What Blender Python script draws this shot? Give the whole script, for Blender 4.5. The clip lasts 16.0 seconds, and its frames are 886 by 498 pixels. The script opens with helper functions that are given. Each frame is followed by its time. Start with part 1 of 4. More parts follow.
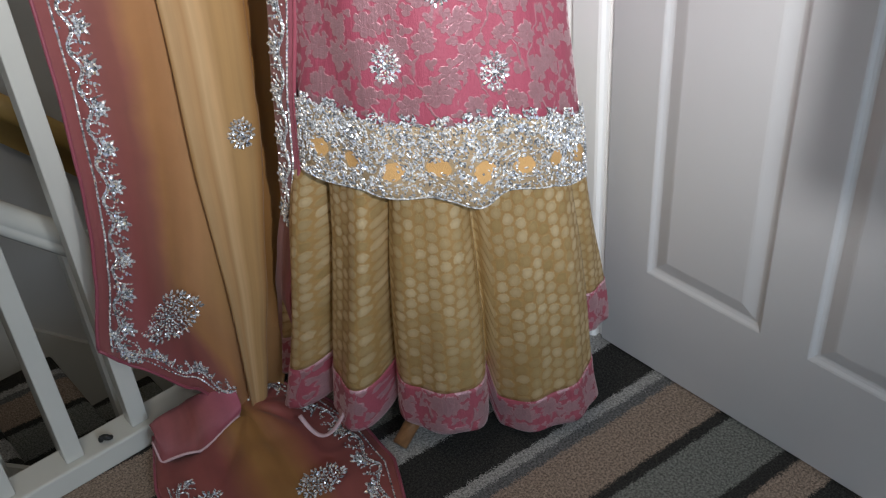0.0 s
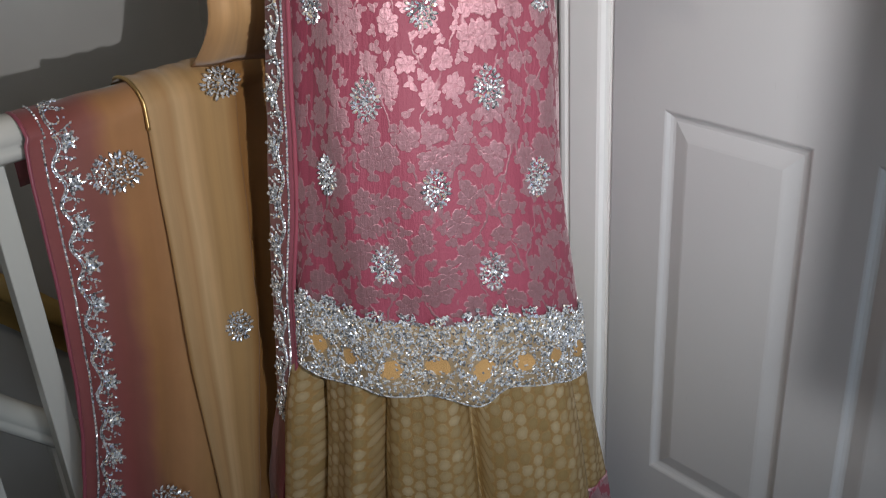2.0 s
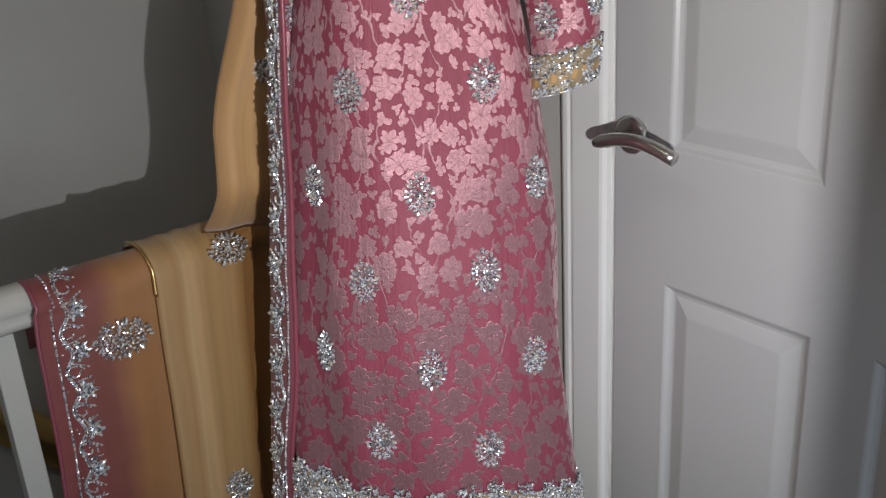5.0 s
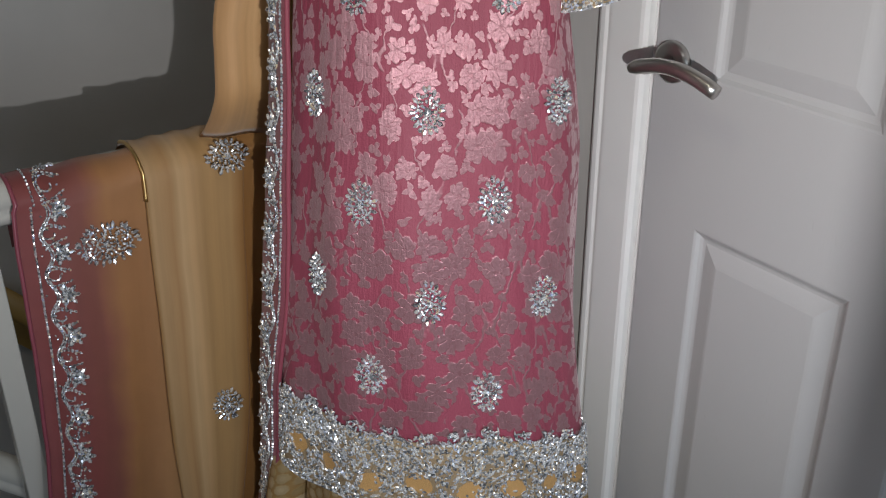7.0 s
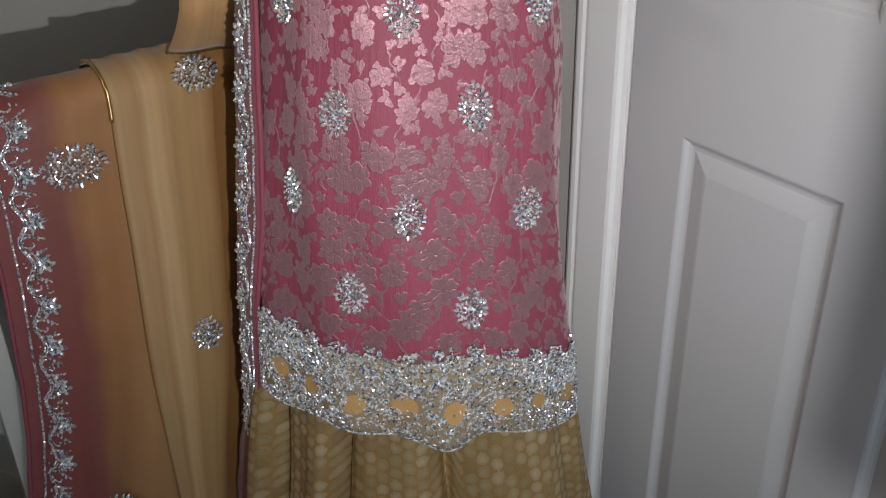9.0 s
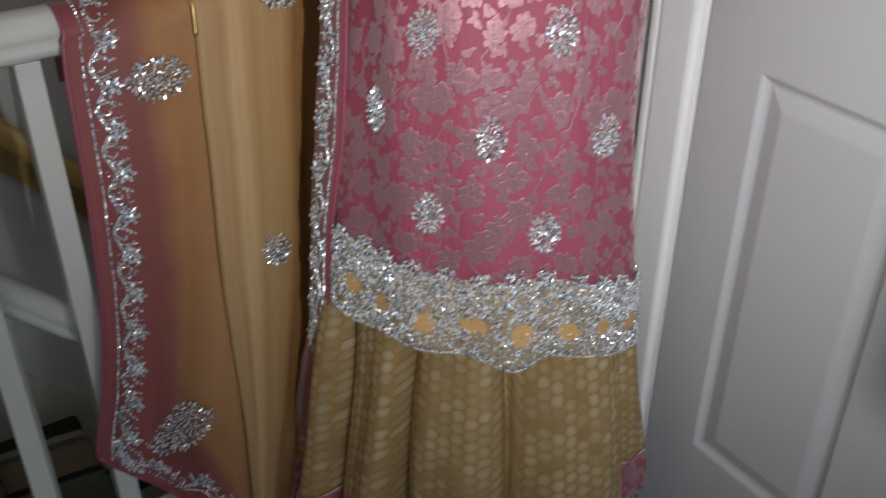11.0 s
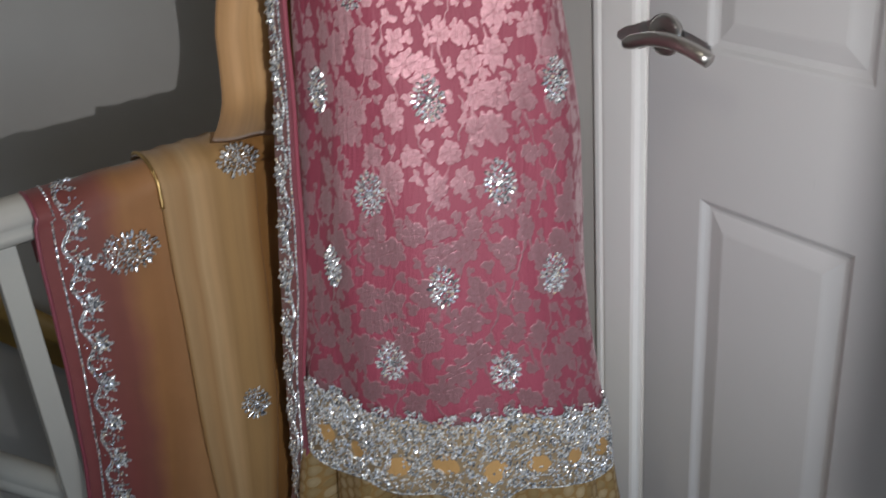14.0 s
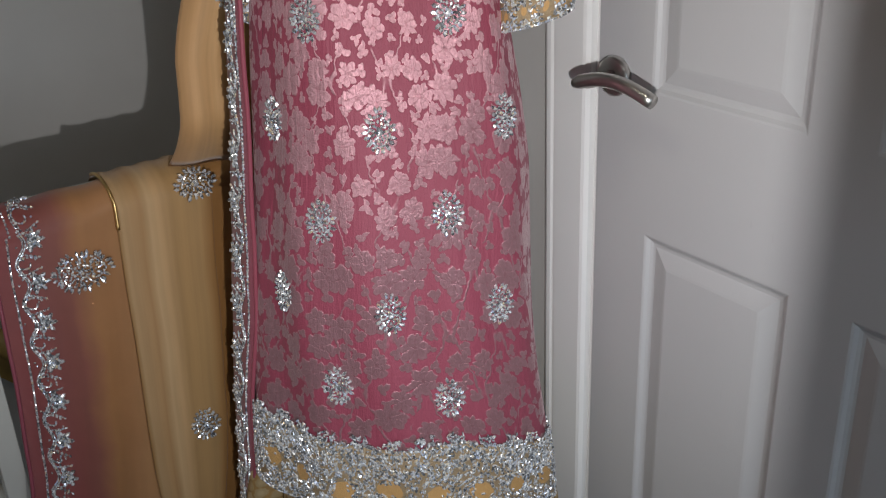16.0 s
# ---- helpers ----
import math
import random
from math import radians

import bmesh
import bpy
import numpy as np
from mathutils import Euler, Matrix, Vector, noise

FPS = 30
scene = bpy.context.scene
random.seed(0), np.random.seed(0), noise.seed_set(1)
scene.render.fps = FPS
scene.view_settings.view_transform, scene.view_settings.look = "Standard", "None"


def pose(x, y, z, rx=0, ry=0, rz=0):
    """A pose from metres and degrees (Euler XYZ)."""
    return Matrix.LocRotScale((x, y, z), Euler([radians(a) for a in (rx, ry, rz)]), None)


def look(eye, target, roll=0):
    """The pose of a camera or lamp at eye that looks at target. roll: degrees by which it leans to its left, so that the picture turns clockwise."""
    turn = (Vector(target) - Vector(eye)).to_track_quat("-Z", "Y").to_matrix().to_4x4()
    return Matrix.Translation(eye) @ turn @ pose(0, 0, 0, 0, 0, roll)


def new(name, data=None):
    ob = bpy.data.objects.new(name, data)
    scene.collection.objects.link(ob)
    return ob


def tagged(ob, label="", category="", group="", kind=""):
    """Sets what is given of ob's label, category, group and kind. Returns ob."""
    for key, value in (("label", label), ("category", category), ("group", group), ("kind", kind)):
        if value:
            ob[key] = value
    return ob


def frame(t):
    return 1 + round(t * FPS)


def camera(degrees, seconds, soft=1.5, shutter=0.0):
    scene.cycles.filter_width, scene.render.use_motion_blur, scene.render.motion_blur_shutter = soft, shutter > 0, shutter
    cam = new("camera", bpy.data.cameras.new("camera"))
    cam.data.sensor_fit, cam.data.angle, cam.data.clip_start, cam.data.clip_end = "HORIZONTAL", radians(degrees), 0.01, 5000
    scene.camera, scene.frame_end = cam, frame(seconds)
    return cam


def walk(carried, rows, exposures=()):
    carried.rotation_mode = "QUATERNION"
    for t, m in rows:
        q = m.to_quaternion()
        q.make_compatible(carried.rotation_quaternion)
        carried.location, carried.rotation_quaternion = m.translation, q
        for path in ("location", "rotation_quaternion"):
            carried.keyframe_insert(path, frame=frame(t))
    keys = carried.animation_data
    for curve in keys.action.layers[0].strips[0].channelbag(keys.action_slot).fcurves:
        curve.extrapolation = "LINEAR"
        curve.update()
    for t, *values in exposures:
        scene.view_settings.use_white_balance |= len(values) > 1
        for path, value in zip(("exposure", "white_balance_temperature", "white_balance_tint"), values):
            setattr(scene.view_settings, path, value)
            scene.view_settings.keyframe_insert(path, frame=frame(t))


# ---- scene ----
cam = camera(48.0, 16.0, soft=1.1, shutter=0.35)
PATH = [
    (0, (0.143, 0.290, 1.247), (1.149, 1.555, 0.068), -4.6),
    (0.5, (0.145, 0.289, 1.248), (1.166, 1.516, 0.043), -4.0),
    (1, (0.142, 0.288, 1.251), (1.172, 1.556, 0.097), -4.0),
    (1.5, (0.150, 0.301, 1.272), (1.210, 1.630, 0.218), -3.1),
    (2, (0.165, 0.318, 1.290), (1.298, 1.690, 0.376), -3.8),
    (2.5, (0.169, 0.326, 1.302), (1.300, 1.701, 0.392), -4.1),
    (3, (0.174, 0.327, 1.317), (1.336, 1.709, 0.457), -4.2),
    (3.5, (0.180, 0.319, 1.341), (1.388, 1.710, 0.561), -4.1),
    (4, (0.183, 0.312, 1.368), (1.418, 1.707, 0.643), -3.5),
    (4.2, (0.191, 0.308, 1.380), (1.420, 1.708, 0.654), -3.9),
    (6.3, (0.287, 0.337, 1.406), (1.275, 1.862, 0.570), -0.1),
    (6.5, (0.300, 0.342, 1.391), (1.292, 1.857, 0.544), 0.1),
    (7, (0.325, 0.363, 1.363), (1.342, 1.831, 0.463), -0.4),
    (7.5, (0.326, 0.387, 1.360), (1.317, 1.868, 0.451), -1.3),
    (8, (0.336, 0.383, 1.361), (1.344, 1.860, 0.467), -1.4),
    (8.5, (0.342, 0.384, 1.333), (1.350, 1.826, 0.382), -0.6),
    (8.7, (0.347, 0.375, 1.311), (1.352, 1.798, 0.329), -1.8),
    (10.8, (0.277, 0.376, 1.305), (1.273, 1.774, 0.278), 1.1),
    (11, (0.274, 0.384, 1.298), (1.209, 1.778, 0.210), 0.1),
    (11.5, (0.233, 0.420, 1.302), (1.058, 1.852, 0.176), 0.6),
    (12, (0.215, 0.428, 1.309), (1.007, 1.917, 0.234), 0.7),
    (12.5, (0.222, 0.429, 1.327), (1.004, 1.959, 0.304), -0.4),
    (13, (0.217, 0.425, 1.327), (1.015, 1.948, 0.305), -0.6),
    (13.5, (0.243, 0.397, 1.330), (1.123, 1.890, 0.333), -1.3),
    (14, (0.316, 0.329, 1.355), (1.299, 1.824, 0.462), -5.0),
    (14.5, (0.339, 0.302, 1.375), (1.363, 1.789, 0.514), -4.6),
    (15, (0.327, 0.288, 1.375), (1.382, 1.766, 0.537), -2.9),
    (15.5, (0.328, 0.297, 1.367), (1.363, 1.763, 0.484), -2.3),
    (16, (0.327, 0.293, 1.369), (1.370, 1.773, 0.519), -2.6),
]
EXPOSURES = [(0, 0.88), (1.2, 0.70), (2.0, 0.18), (3.0, -0.06), (10.5, 0.0), (11.5, 0.30), (12.0, 0.38), (13.0, 0.38), (14.0, -0.04), (16, -0.08)]
walk(cam, [(t, look(eye, target, roll)) for t, eye, target, roll in PATH], EXPOSURES)

# ---- light, exposure ----
world = bpy.data.worlds.new("world")
scene.world = world
world.use_nodes = True
world.node_tree.nodes["Background"].inputs[0].default_value = (0.5, 0.6, 0.8, 1)
world.node_tree.nodes["Background"].inputs[1].default_value = 0.02


def lamp(name, kind, place, target, energy, colour, size):
    data = bpy.data.lights.new(name, kind)
    data.energy, data.color = energy, colour
    if kind == "AREA":
        data.shape, data.size, data.size_y = "RECTANGLE", size[0], size[1]
    else:
        data.shadow_soft_size = size
    ob = new(name, data)
    ob.matrix_basis = look(place, target)
    return ob


LAMP = (0.395, 0.30, 1.18)
torch = lamp("hand_torch_light", "SPOT", LAMP, (1.12, 1.21, 1.07), 37.5, (1.0, 0.985, 0.985), 0.0042)
torch.data.spot_size, torch.data.spot_blend = radians(97), 1.0
# added bluish fill from behind the camera, lifts the shadows; its source is unseen
lamp("blue_fill_light", "AREA", (-0.1, -2.35, 1.5), (0.3, 1.0, 1.0), 26.5, (0.70, 0.84, 1.0), (1.2, 1.1))
# added warm fill standing in for bounced light; no fitting is known here
lamp("ceiling_fill", "AREA", (0.1, 0.95, 2.38), (0.1, 0.95, 0.0), 3.6, (1.0, 0.92, 0.78), (0.3, 0.3))


# ---- materials ----
class Nodes:
    """Short-hand for a node material."""

    def __init__(self, name):
        self.m = bpy.data.materials.new(name)
        self.m.use_nodes = True
        self.t = self.m.node_tree
        self.b = self.t.nodes["Principled BSDF"]

    def add(self, kind, ins=None, **props):
        n = self.t.nodes.new(kind)
        for k, v in props.items():
            if k == "operation":
                n.operation = v
            elif k == "data_type":
                n.data_type = v
            elif k == "blend_type":
                n.blend_type = v
            elif k == "feature":
                n.feature = v
            elif k == "noise_dimensions":
                n.noise_dimensions = v
            elif k == "voronoi_dimensions":
                n.voronoi_dimensions = v
        for k, v in (ins or {}).items():
            s = n.inputs[k]
            if isinstance(v, bpy.types.NodeSocket):
                self.t.links.new(v, s)
            else:
                s.default_value = v
        return n

    def math(self, op, a, b=0.0, c=0.0):
        return self.add("ShaderNodeMath", {0: a, 1: b, 2: c}, operation=op).outputs[0]

    def coord(self, which="Object"):
        return self.add("ShaderNodeTexCoord").outputs[which]

    def split(self, v):
        return self.add("ShaderNodeSeparateXYZ", {0: v}).outputs

    def join(self, x, y, z=0.0):
        return self.add("ShaderNodeCombineXYZ", {0: x, 1: y, 2: z}).outputs[0]

    def noise(self, v, scale, detail=3.0, rough=0.5):
        return self.add("ShaderNodeTexNoise", {"Vector": v, "Scale": scale, "Detail": detail, "Roughness": rough}).outputs[0]

    def mix(self, f, a, b):
        n = self.add("ShaderNodeMix", data_type="RGBA")
        for i, v in ((0, f), (6, a), (7, b)):
            if isinstance(v, bpy.types.NodeSocket):
                self.t.links.new(v, n.inputs[i])
            elif i and len(v) == 3:
                n.inputs[i].default_value = (*v, 1)
            else:
                n.inputs[i].default_value = v
        return n.outputs[2]

    def ramp(self, f, stops, constant=False):
        n = self.add("ShaderNodeValToRGB", {0: f})
        r = n.color_ramp
        if constant:
            r.interpolation = "CONSTANT"
        while len(r.elements) < len(stops):
            r.elements.new(0.5)
        for e, (p, c) in zip(r.elements, stops):
            e.position = p
            e.color = (*c, 1) if len(c) == 3 else c
        return n.outputs[0]

    def smooth(self, v, lo, hi):
        n = self.add("ShaderNodeMapRange", {0: v, 1: lo, 2: hi, 3: 0.0, 4: 1.0})
        n.interpolation_type = "SMOOTHSTEP"
        return n.outputs[0]

    def out(self, **ins):
        for k, v in ins.items():
            s = self.b.inputs[k.replace("_", " ")]
            if isinstance(v, bpy.types.NodeSocket):
                self.t.links.new(v, s)
            else:
                s.default_value = (*v, 1) if isinstance(v, tuple) and len(v) == 3 else v
        return self

    def bump(self, h, strength=0.3, distance=0.002):
        n = self.add("ShaderNodeBump", {"Height": h, "Strength": strength, "Distance": distance})
        self.t.links.new(n.outputs[0], self.b.inputs["Normal"])
        return self


def mat_paint(name, colour, rough, grain=140.0, strength=0.08, stretch=(1, 1, 1), dirt=0.9):
    n = Nodes(name)
    p = n.add("ShaderNodeMapping", {"Vector": n.coord(), "Scale": stretch}).outputs[0]
    big = n.noise(n.coord(), 3.0, 4.0)
    fine = n.noise(p, grain, 4.0, 0.6)
    n.out(Base_Color=n.mix(n.smooth(big, 0.3, 0.7), tuple(c * dirt for c in colour), colour),
          Roughness=n.math("ADD", rough - 0.06, n.math("MULTIPLY", fine, 0.12)))
    n.bump(fine, strength, 0.001)
    return n.m


M_WALL = mat_paint("wall_paint", (0.58, 0.57, 0.55), 0.75, 90.0, 0.25)
M_CEIL = mat_paint("ceiling_paint", (0.8, 0.8, 0.79), 0.85, 60.0, 0.2)
# white door in mid grey: its weaker light than the trim's is painted in
M_DOOR = mat_paint("dimmed_door_paint", (0.52, 0.52, 0.53), 0.30, 55.0, 0.22, (6, 6, 0.5), 0.96)
# white paint greyed and warmed: the stairwell's weaker, warmer light in the colour
M_RAIL = mat_paint("shaded_satin_banister_paint", (0.65, 0.64, 0.59), 0.20, 35.0, 0.14, (1, 1, 1), 0.93)
M_TRIM = mat_paint("white_gloss_paint", (0.90, 0.90, 0.89), 0.15, 35.0, 0.12, (1, 1, 1), 0.95)


def mat_carpet():
    n = Nodes("striped_carpet")
    x, y, z = n.split(n.coord())
    fuzz = n.noise(n.coord(), 420.0, 2.0)
    wob = n.noise(n.coord(), 60.0, 3.0)
    yy = n.math("ADD", n.math("ADD", n.math("SUBTRACT", y, z), n.math("MULTIPLY", x, 0.10)), n.math("ADD", n.math("MULTIPLY", fuzz, 0.026), n.math("MULTIPLY", wob, 0.012)))
    f = n.math("FRACT", n.math("DIVIDE", n.math("ADD", yy, 10.0 - 0.019), 0.80))
    char, taupe, light, grey, mid = (0.045, 0.044, 0.041), (0.40, 0.305, 0.24), (0.46, 0.45, 0.43), (0.25, 0.255, 0.23), (0.18, 0.18, 0.18)
    # bands across the landing, a little askew to the walls
    edges = [(0.85, taupe), (0.905, char), (0.934, grey), (1.037, char), (1.057, taupe), (1.155, mid), (1.176, light), (1.199, char), (1.301, light), (1.367, char), (1.40, grey), (1.46, char), (1.50, taupe), (1.603, char)]
    shift = 10.0 / 0.80 % 1.0
    stops = sorted((((e / 0.80 + shift) % 1.0), c) for e, c in edges)
    if stops[0][0] > 0.001:
        stops.insert(0, (0.0, stops[-1][1]))
    col = n.ramp(f, stops, True)
    speck = n.noise(n.coord(), 260.0, 2.0, 0.7)
    lum = n.math("ADD", 0.45, n.math("MULTIPLY", n.smooth(speck, 0.3, 0.72), 1.0))
    grain = n.add("ShaderNodeVectorMath", {0: col, 1: n.join(lum, lum, lum)}, operation="MULTIPLY").outputs[0]
    fleck = n.math("MULTIPLY", n.smooth(n.noise(n.coord(), 520.0, 2.0, 0.8), 0.56, 0.70), 0.45)
    grain = n.mix(fleck, grain, (0.20, 0.18, 0.155))
    n.out(Base_Color=grain, Roughness=0.97)
    n.b.inputs["Specular IOR Level"].default_value = 0.15
    n.bump(n.math("ADD", n.noise(n.coord(), 330.0, 3.0, 0.7), n.math("MULTIPLY", wob, 0.5)), 1.0, 0.006)
    return n.m


M_CARPET = mat_carpet()


def mat_wood(name, dark, pale, axis):
    n = Nodes(name)
    p = n.add("ShaderNodeMapping", {"Vector": n.coord(), "Scale": axis}).outputs[0]
    g = n.noise(p, 14.0, 5.0, 0.6)
    n.out(Base_Color=n.mix(n.smooth(g, 0.3, 0.75), dark, pale), Roughness=0.42)
    n.bump(g, 0.1, 0.001)
    return n.m


M_PINE = mat_wood("varnished_pine", (0.40, 0.25, 0.075), (0.50, 0.33, 0.11), (0.5, 3, 0.5))
M_BROWN = mat_wood("brown_wood", (0.16, 0.075, 0.03), (0.28, 0.14, 0.06), (1, 8, 8))


def mat_metal(name, colour, rough):
    n = Nodes(name)
    g = n.noise(n.add("ShaderNodeMapping", {"Vector": n.coord(), "Scale": (1, 0.1, 1)}).outputs[0], 400.0, 2.0)
    n.out(Base_Color=colour, Metallic=1.0, Roughness=n.math("ADD", rough, n.math("MULTIPLY", g, 0.12)))
    return n.m


M_STEEL = mat_metal("satin_nickel", (0.62, 0.60, 0.57), 0.27)
M_PLASTIC = mat_paint("white_plastic", (0.75, 0.77, 0.82), 0.4)


def mat_stone():
    n = Nodes("silver_stones")
    cells = n.add("ShaderNodeTexVoronoi", {"Vector": n.coord(), "Scale": 330.0})
    r = n.split(cells.outputs["Color"])[0]
    # dark to white cells paint the stones' glitter into their base colour
    col = n.ramp(r, [(0.0, (0.13, 0.14, 0.16)), (0.22, (0.34, 0.36, 0.38)), (0.48, (0.72, 0.74, 0.76)), (0.80, (0.92, 0.93, 0.94)), (0.88, (0.55, 0.64, 0.84)), (0.95, (0.80, 0.66, 0.45)), (1.0, (0.92, 0.95, 0.98))])
    n.out(Base_Color=col, Metallic=0.5, Roughness=n.math("ADD", 0.12, n.math("MULTIPLY", r, 0.22)))
    return n.m


M_STONE = mat_stone()


def flowers(n, uv, scale, petals, size, depth, seed):
    """A mask of blossoms: one in each cell of a loose grid, with lobed outlines and a vein."""
    jig = n.add("ShaderNodeVectorMath", {0: uv, 1: (seed, seed * 0.7, 0)}, operation="ADD").outputs[0]
    v = n.add("ShaderNodeTexVoronoi", {"Vector": jig, "Scale": scale, "Randomness": 0.72}, voronoi_dimensions="2D")
    d = n.add("ShaderNodeVectorMath", {0: n.add("ShaderNodeVectorMath", {0: jig, 1: (scale, scale, 0)}, operation="MULTIPLY").outputs[0], 1: n.add("ShaderNodeVectorMath", {0: v.outputs["Position"], 1: (scale, scale, 0)}, operation="MULTIPLY").outputs[0]}, operation="SUBTRACT").outputs[0]
    x, y, _ = n.split(d)
    turn = n.math("MULTIPLY", n.split(v.outputs["Color"])[0], 6.28)
    ang = n.math("ADD", n.math("ARCTAN2", y, x), turn)
    lobes = n.math("ABSOLUTE", n.math("COSINE", n.math("MULTIPLY", ang, petals / 2)))
    big = n.math("MULTIPLY", n.math("ADD", 0.75, n.math("MULTIPLY", n.split(v.outputs["Color"])[1], 0.45)), size)
    rad = n.math("MULTIPLY", big, n.math("ADD", 1.0 - depth, n.math("MULTIPLY", lobes, depth)))
    r = n.math("SQRT", n.math("ADD", n.math("MULTIPLY", x, x), n.math("MULTIPLY", y, y)))
    rel = n.math("ADD", n.math("DIVIDE", r, rad), n.math("MULTIPLY", n.math("SUBTRACT", n.noise(uv, 130.0, 3.0, 0.6), 0.5), 0.34))
    mask = n.math("SUBTRACT", 1.0, n.smooth(rel, 0.90, 1.02))
    rim = n.math("MULTIPLY", n.smooth(rel, 0.74, 0.93), mask)
    vein = n.math("MULTIPLY", mask, n.math("SUBTRACT", 1.0, n.smooth(lobes, 0.10, 0.30)))
    vein = n.math("MAXIMUM", vein, n.math("SUBTRACT", 1.0, n.smooth(rel, 0.10, 0.20)))
    return mask, rim, vein


def mat_jacquard(name, ground, thread):
    n = Nodes(name)
    uv = n.coord("UV")
    warp = n.add("ShaderNodeTexNoise", {"Vector": uv, "Scale": 55.0, "Detail": 3.0})
    uvw = n.add("ShaderNodeVectorMath", {0: uv, 1: n.add("ShaderNodeVectorMath", {0: warp.outputs["Color"], 1: (0.015, 0.015, 0)}, operation="MULTIPLY").outputs[0]}, operation="ADD").outputs[0]
    a, ar, av = flowers(n, uvw, 25.0, 7, 0.415, 0.26, 0.0)
    b, br, bv = flowers(n, uvw, 50.0, 3, 0.37, 0.55, 3.3)
    x, y, _ = n.split(uvw)
    stem = n.math("SUBTRACT", 1.0, n.smooth(n.math("ABSOLUTE", n.math("ADD", n.math("SINE", n.math("MULTIPLY", x, 92.0)), n.math("MULTIPLY", n.math("SINE", n.math("MULTIPLY", y, 46.0)), 0.9))), 0.04, 0.13))
    stem = n.math("MULTIPLY", stem, n.smooth(n.noise(uvw, 26.0, 1.0), 0.44, 0.50))
    m = n.math("MAXIMUM", n.math("MAXIMUM", a, b), stem)
    rim = n.math("MAXIMUM", ar, br)
    vein = n.math("MAXIMUM", av, n.math("MULTIPLY", bv, 0.5))
    tone = n.noise(uv, 7.0, 3.0)
    streak = n.noise(n.add("ShaderNodeMapping", {"Vector": uv, "Scale": (60, 3, 1)}).outputs[0], 2.0, 3.0)
    base = n.mix(n.math("MULTIPLY", n.math("ADD", tone, streak), 0.5), tuple(c * 0.82 for c in ground), tuple(min(1, c * 1.15) for c in ground))
    thr = n.mix(n.noise(uv, 240.0, 3.0, 0.7), tuple(c * 0.66 for c in thread), tuple(min(1, c * 1.25) for c in thread))
    lit = n.mix(n.math("MULTIPLY", rim, 0.45), thr, tuple(min(1, c * 1.4) for c in thread))
    lit = n.mix(n.math("MULTIPLY", vein, 0.22), lit, base)
    n.out(Base_Color=n.mix(n.math("MULTIPLY", m, 0.76), base, lit), Roughness=n.math("SUBTRACT", 0.62, n.math("MULTIPLY", m, n.math("ADD", 0.08, n.math("MULTIPLY", n.noise(uv, 170.0, 2.0), 0.20)))),
          Metallic=n.math("MULTIPLY", m, 0.50), Anisotropic=n.math("MULTIPLY", m, 0.92), Anisotropic_Rotation=0.25)
    n.t.links.new(n.add("ShaderNodeCombineXYZ", {0: 0.0, 1: 0.0, 2: 1.0}).outputs[0], n.b.inputs["Tangent"])
    n.out(Sheen_Weight=n.math("ADD", 0.10, n.math("MULTIPLY", m, 0.35)), Sheen_Roughness=0.42, Sheen_Tint=(1.0, 0.82, 0.84))
    relief = n.math("ADD", n.math("SUBTRACT", m, n.math("MULTIPLY", vein, 0.35)), n.math("MULTIPLY", n.noise(uv, 330.0, 3.0, 0.6), 0.9))
    crease = n.noise(n.add("ShaderNodeMapping", {"Vector": uv, "Scale": (70, 9, 1)}).outputs[0], 1.5, 4.0, 0.6)
    n.bump(n.math("ADD", relief, n.math("MULTIPLY", crease, 3.4)), 0.46, 0.0014)
    return n.m


M_PINK = mat_jacquard("pink_floral_jacquard", (0.30, 0.056, 0.094), (0.46, 0.27, 0.295))
M_HEM = mat_jacquard("pink_silver_hem_brocade", (0.30, 0.062, 0.090), (0.52, 0.33, 0.36))


def mat_gold():
    n = Nodes("gold_dotted_brocade")
    uv = n.coord("UV")
    x, y, _ = n.split(uv)
    wob = n.noise(uv, 38.0, 3.0)
    cx = n.math("ADD", n.math("DIVIDE", x, 0.0205), n.math("MULTIPLY", wob, 0.42))
    col = n.math("FLOOR", cx)
    ry = n.math("ADD", n.math("DIVIDE", y, 0.0185), n.math("ADD", n.math("MULTIPLY", col, 0.5), n.math("MULTIPLY", wob, 0.5)))
    fx = n.math("SUBTRACT", n.math("FRACT", cx), 0.5)
    fy = n.math("SUBTRACT", n.math("FRACT", ry), 0.5)
    r = n.math("SQRT", n.math("ADD", n.math("MULTIPLY", fx, fx), n.math("MULTIPLY", fy, fy)))
    dot = n.math("SUBTRACT", 1.0, n.smooth(n.math("ADD", r, n.math("MULTIPLY", n.math("SUBTRACT", n.noise(uv, 220.0, 2.0), 0.5), 0.30)), 0.37, 0.52))
    inner = n.math("SUBTRACT", 1.0, n.smooth(r, 0.10, 0.34))
    which = n.noise(n.join(n.math("MULTIPLY", col, 3.7), n.math("FLOOR", ry)), 2.3, 2.0)
    tone = n.noise(uv, 9.0, 3.0)
    ground = n.mix(tone, (0.25, 0.145, 0.045), (0.33, 0.20, 0.072))
    pale = n.mix(n.smooth(which, 0.30, 0.70), (0.43, 0.30, 0.13), (0.70, 0.56, 0.34))
    base = n.mix(n.math("MULTIPLY", dot, n.math("ADD", 0.72, n.math("MULTIPLY", inner, 0.28))), ground, pale)
    n.out(Base_Color=base, Roughness=n.math("SUBTRACT", 0.56, n.math("MULTIPLY", dot, 0.16)), Metallic=n.math("MULTIPLY", dot, 0.45))
    n.bump(n.math("ADD", n.math("MULTIPLY", dot, 0.35), n.math("MULTIPLY", n.noise(uv, 420.0, 3.0, 0.7), 0.8)), 0.42, 0.0014)
    return n.m


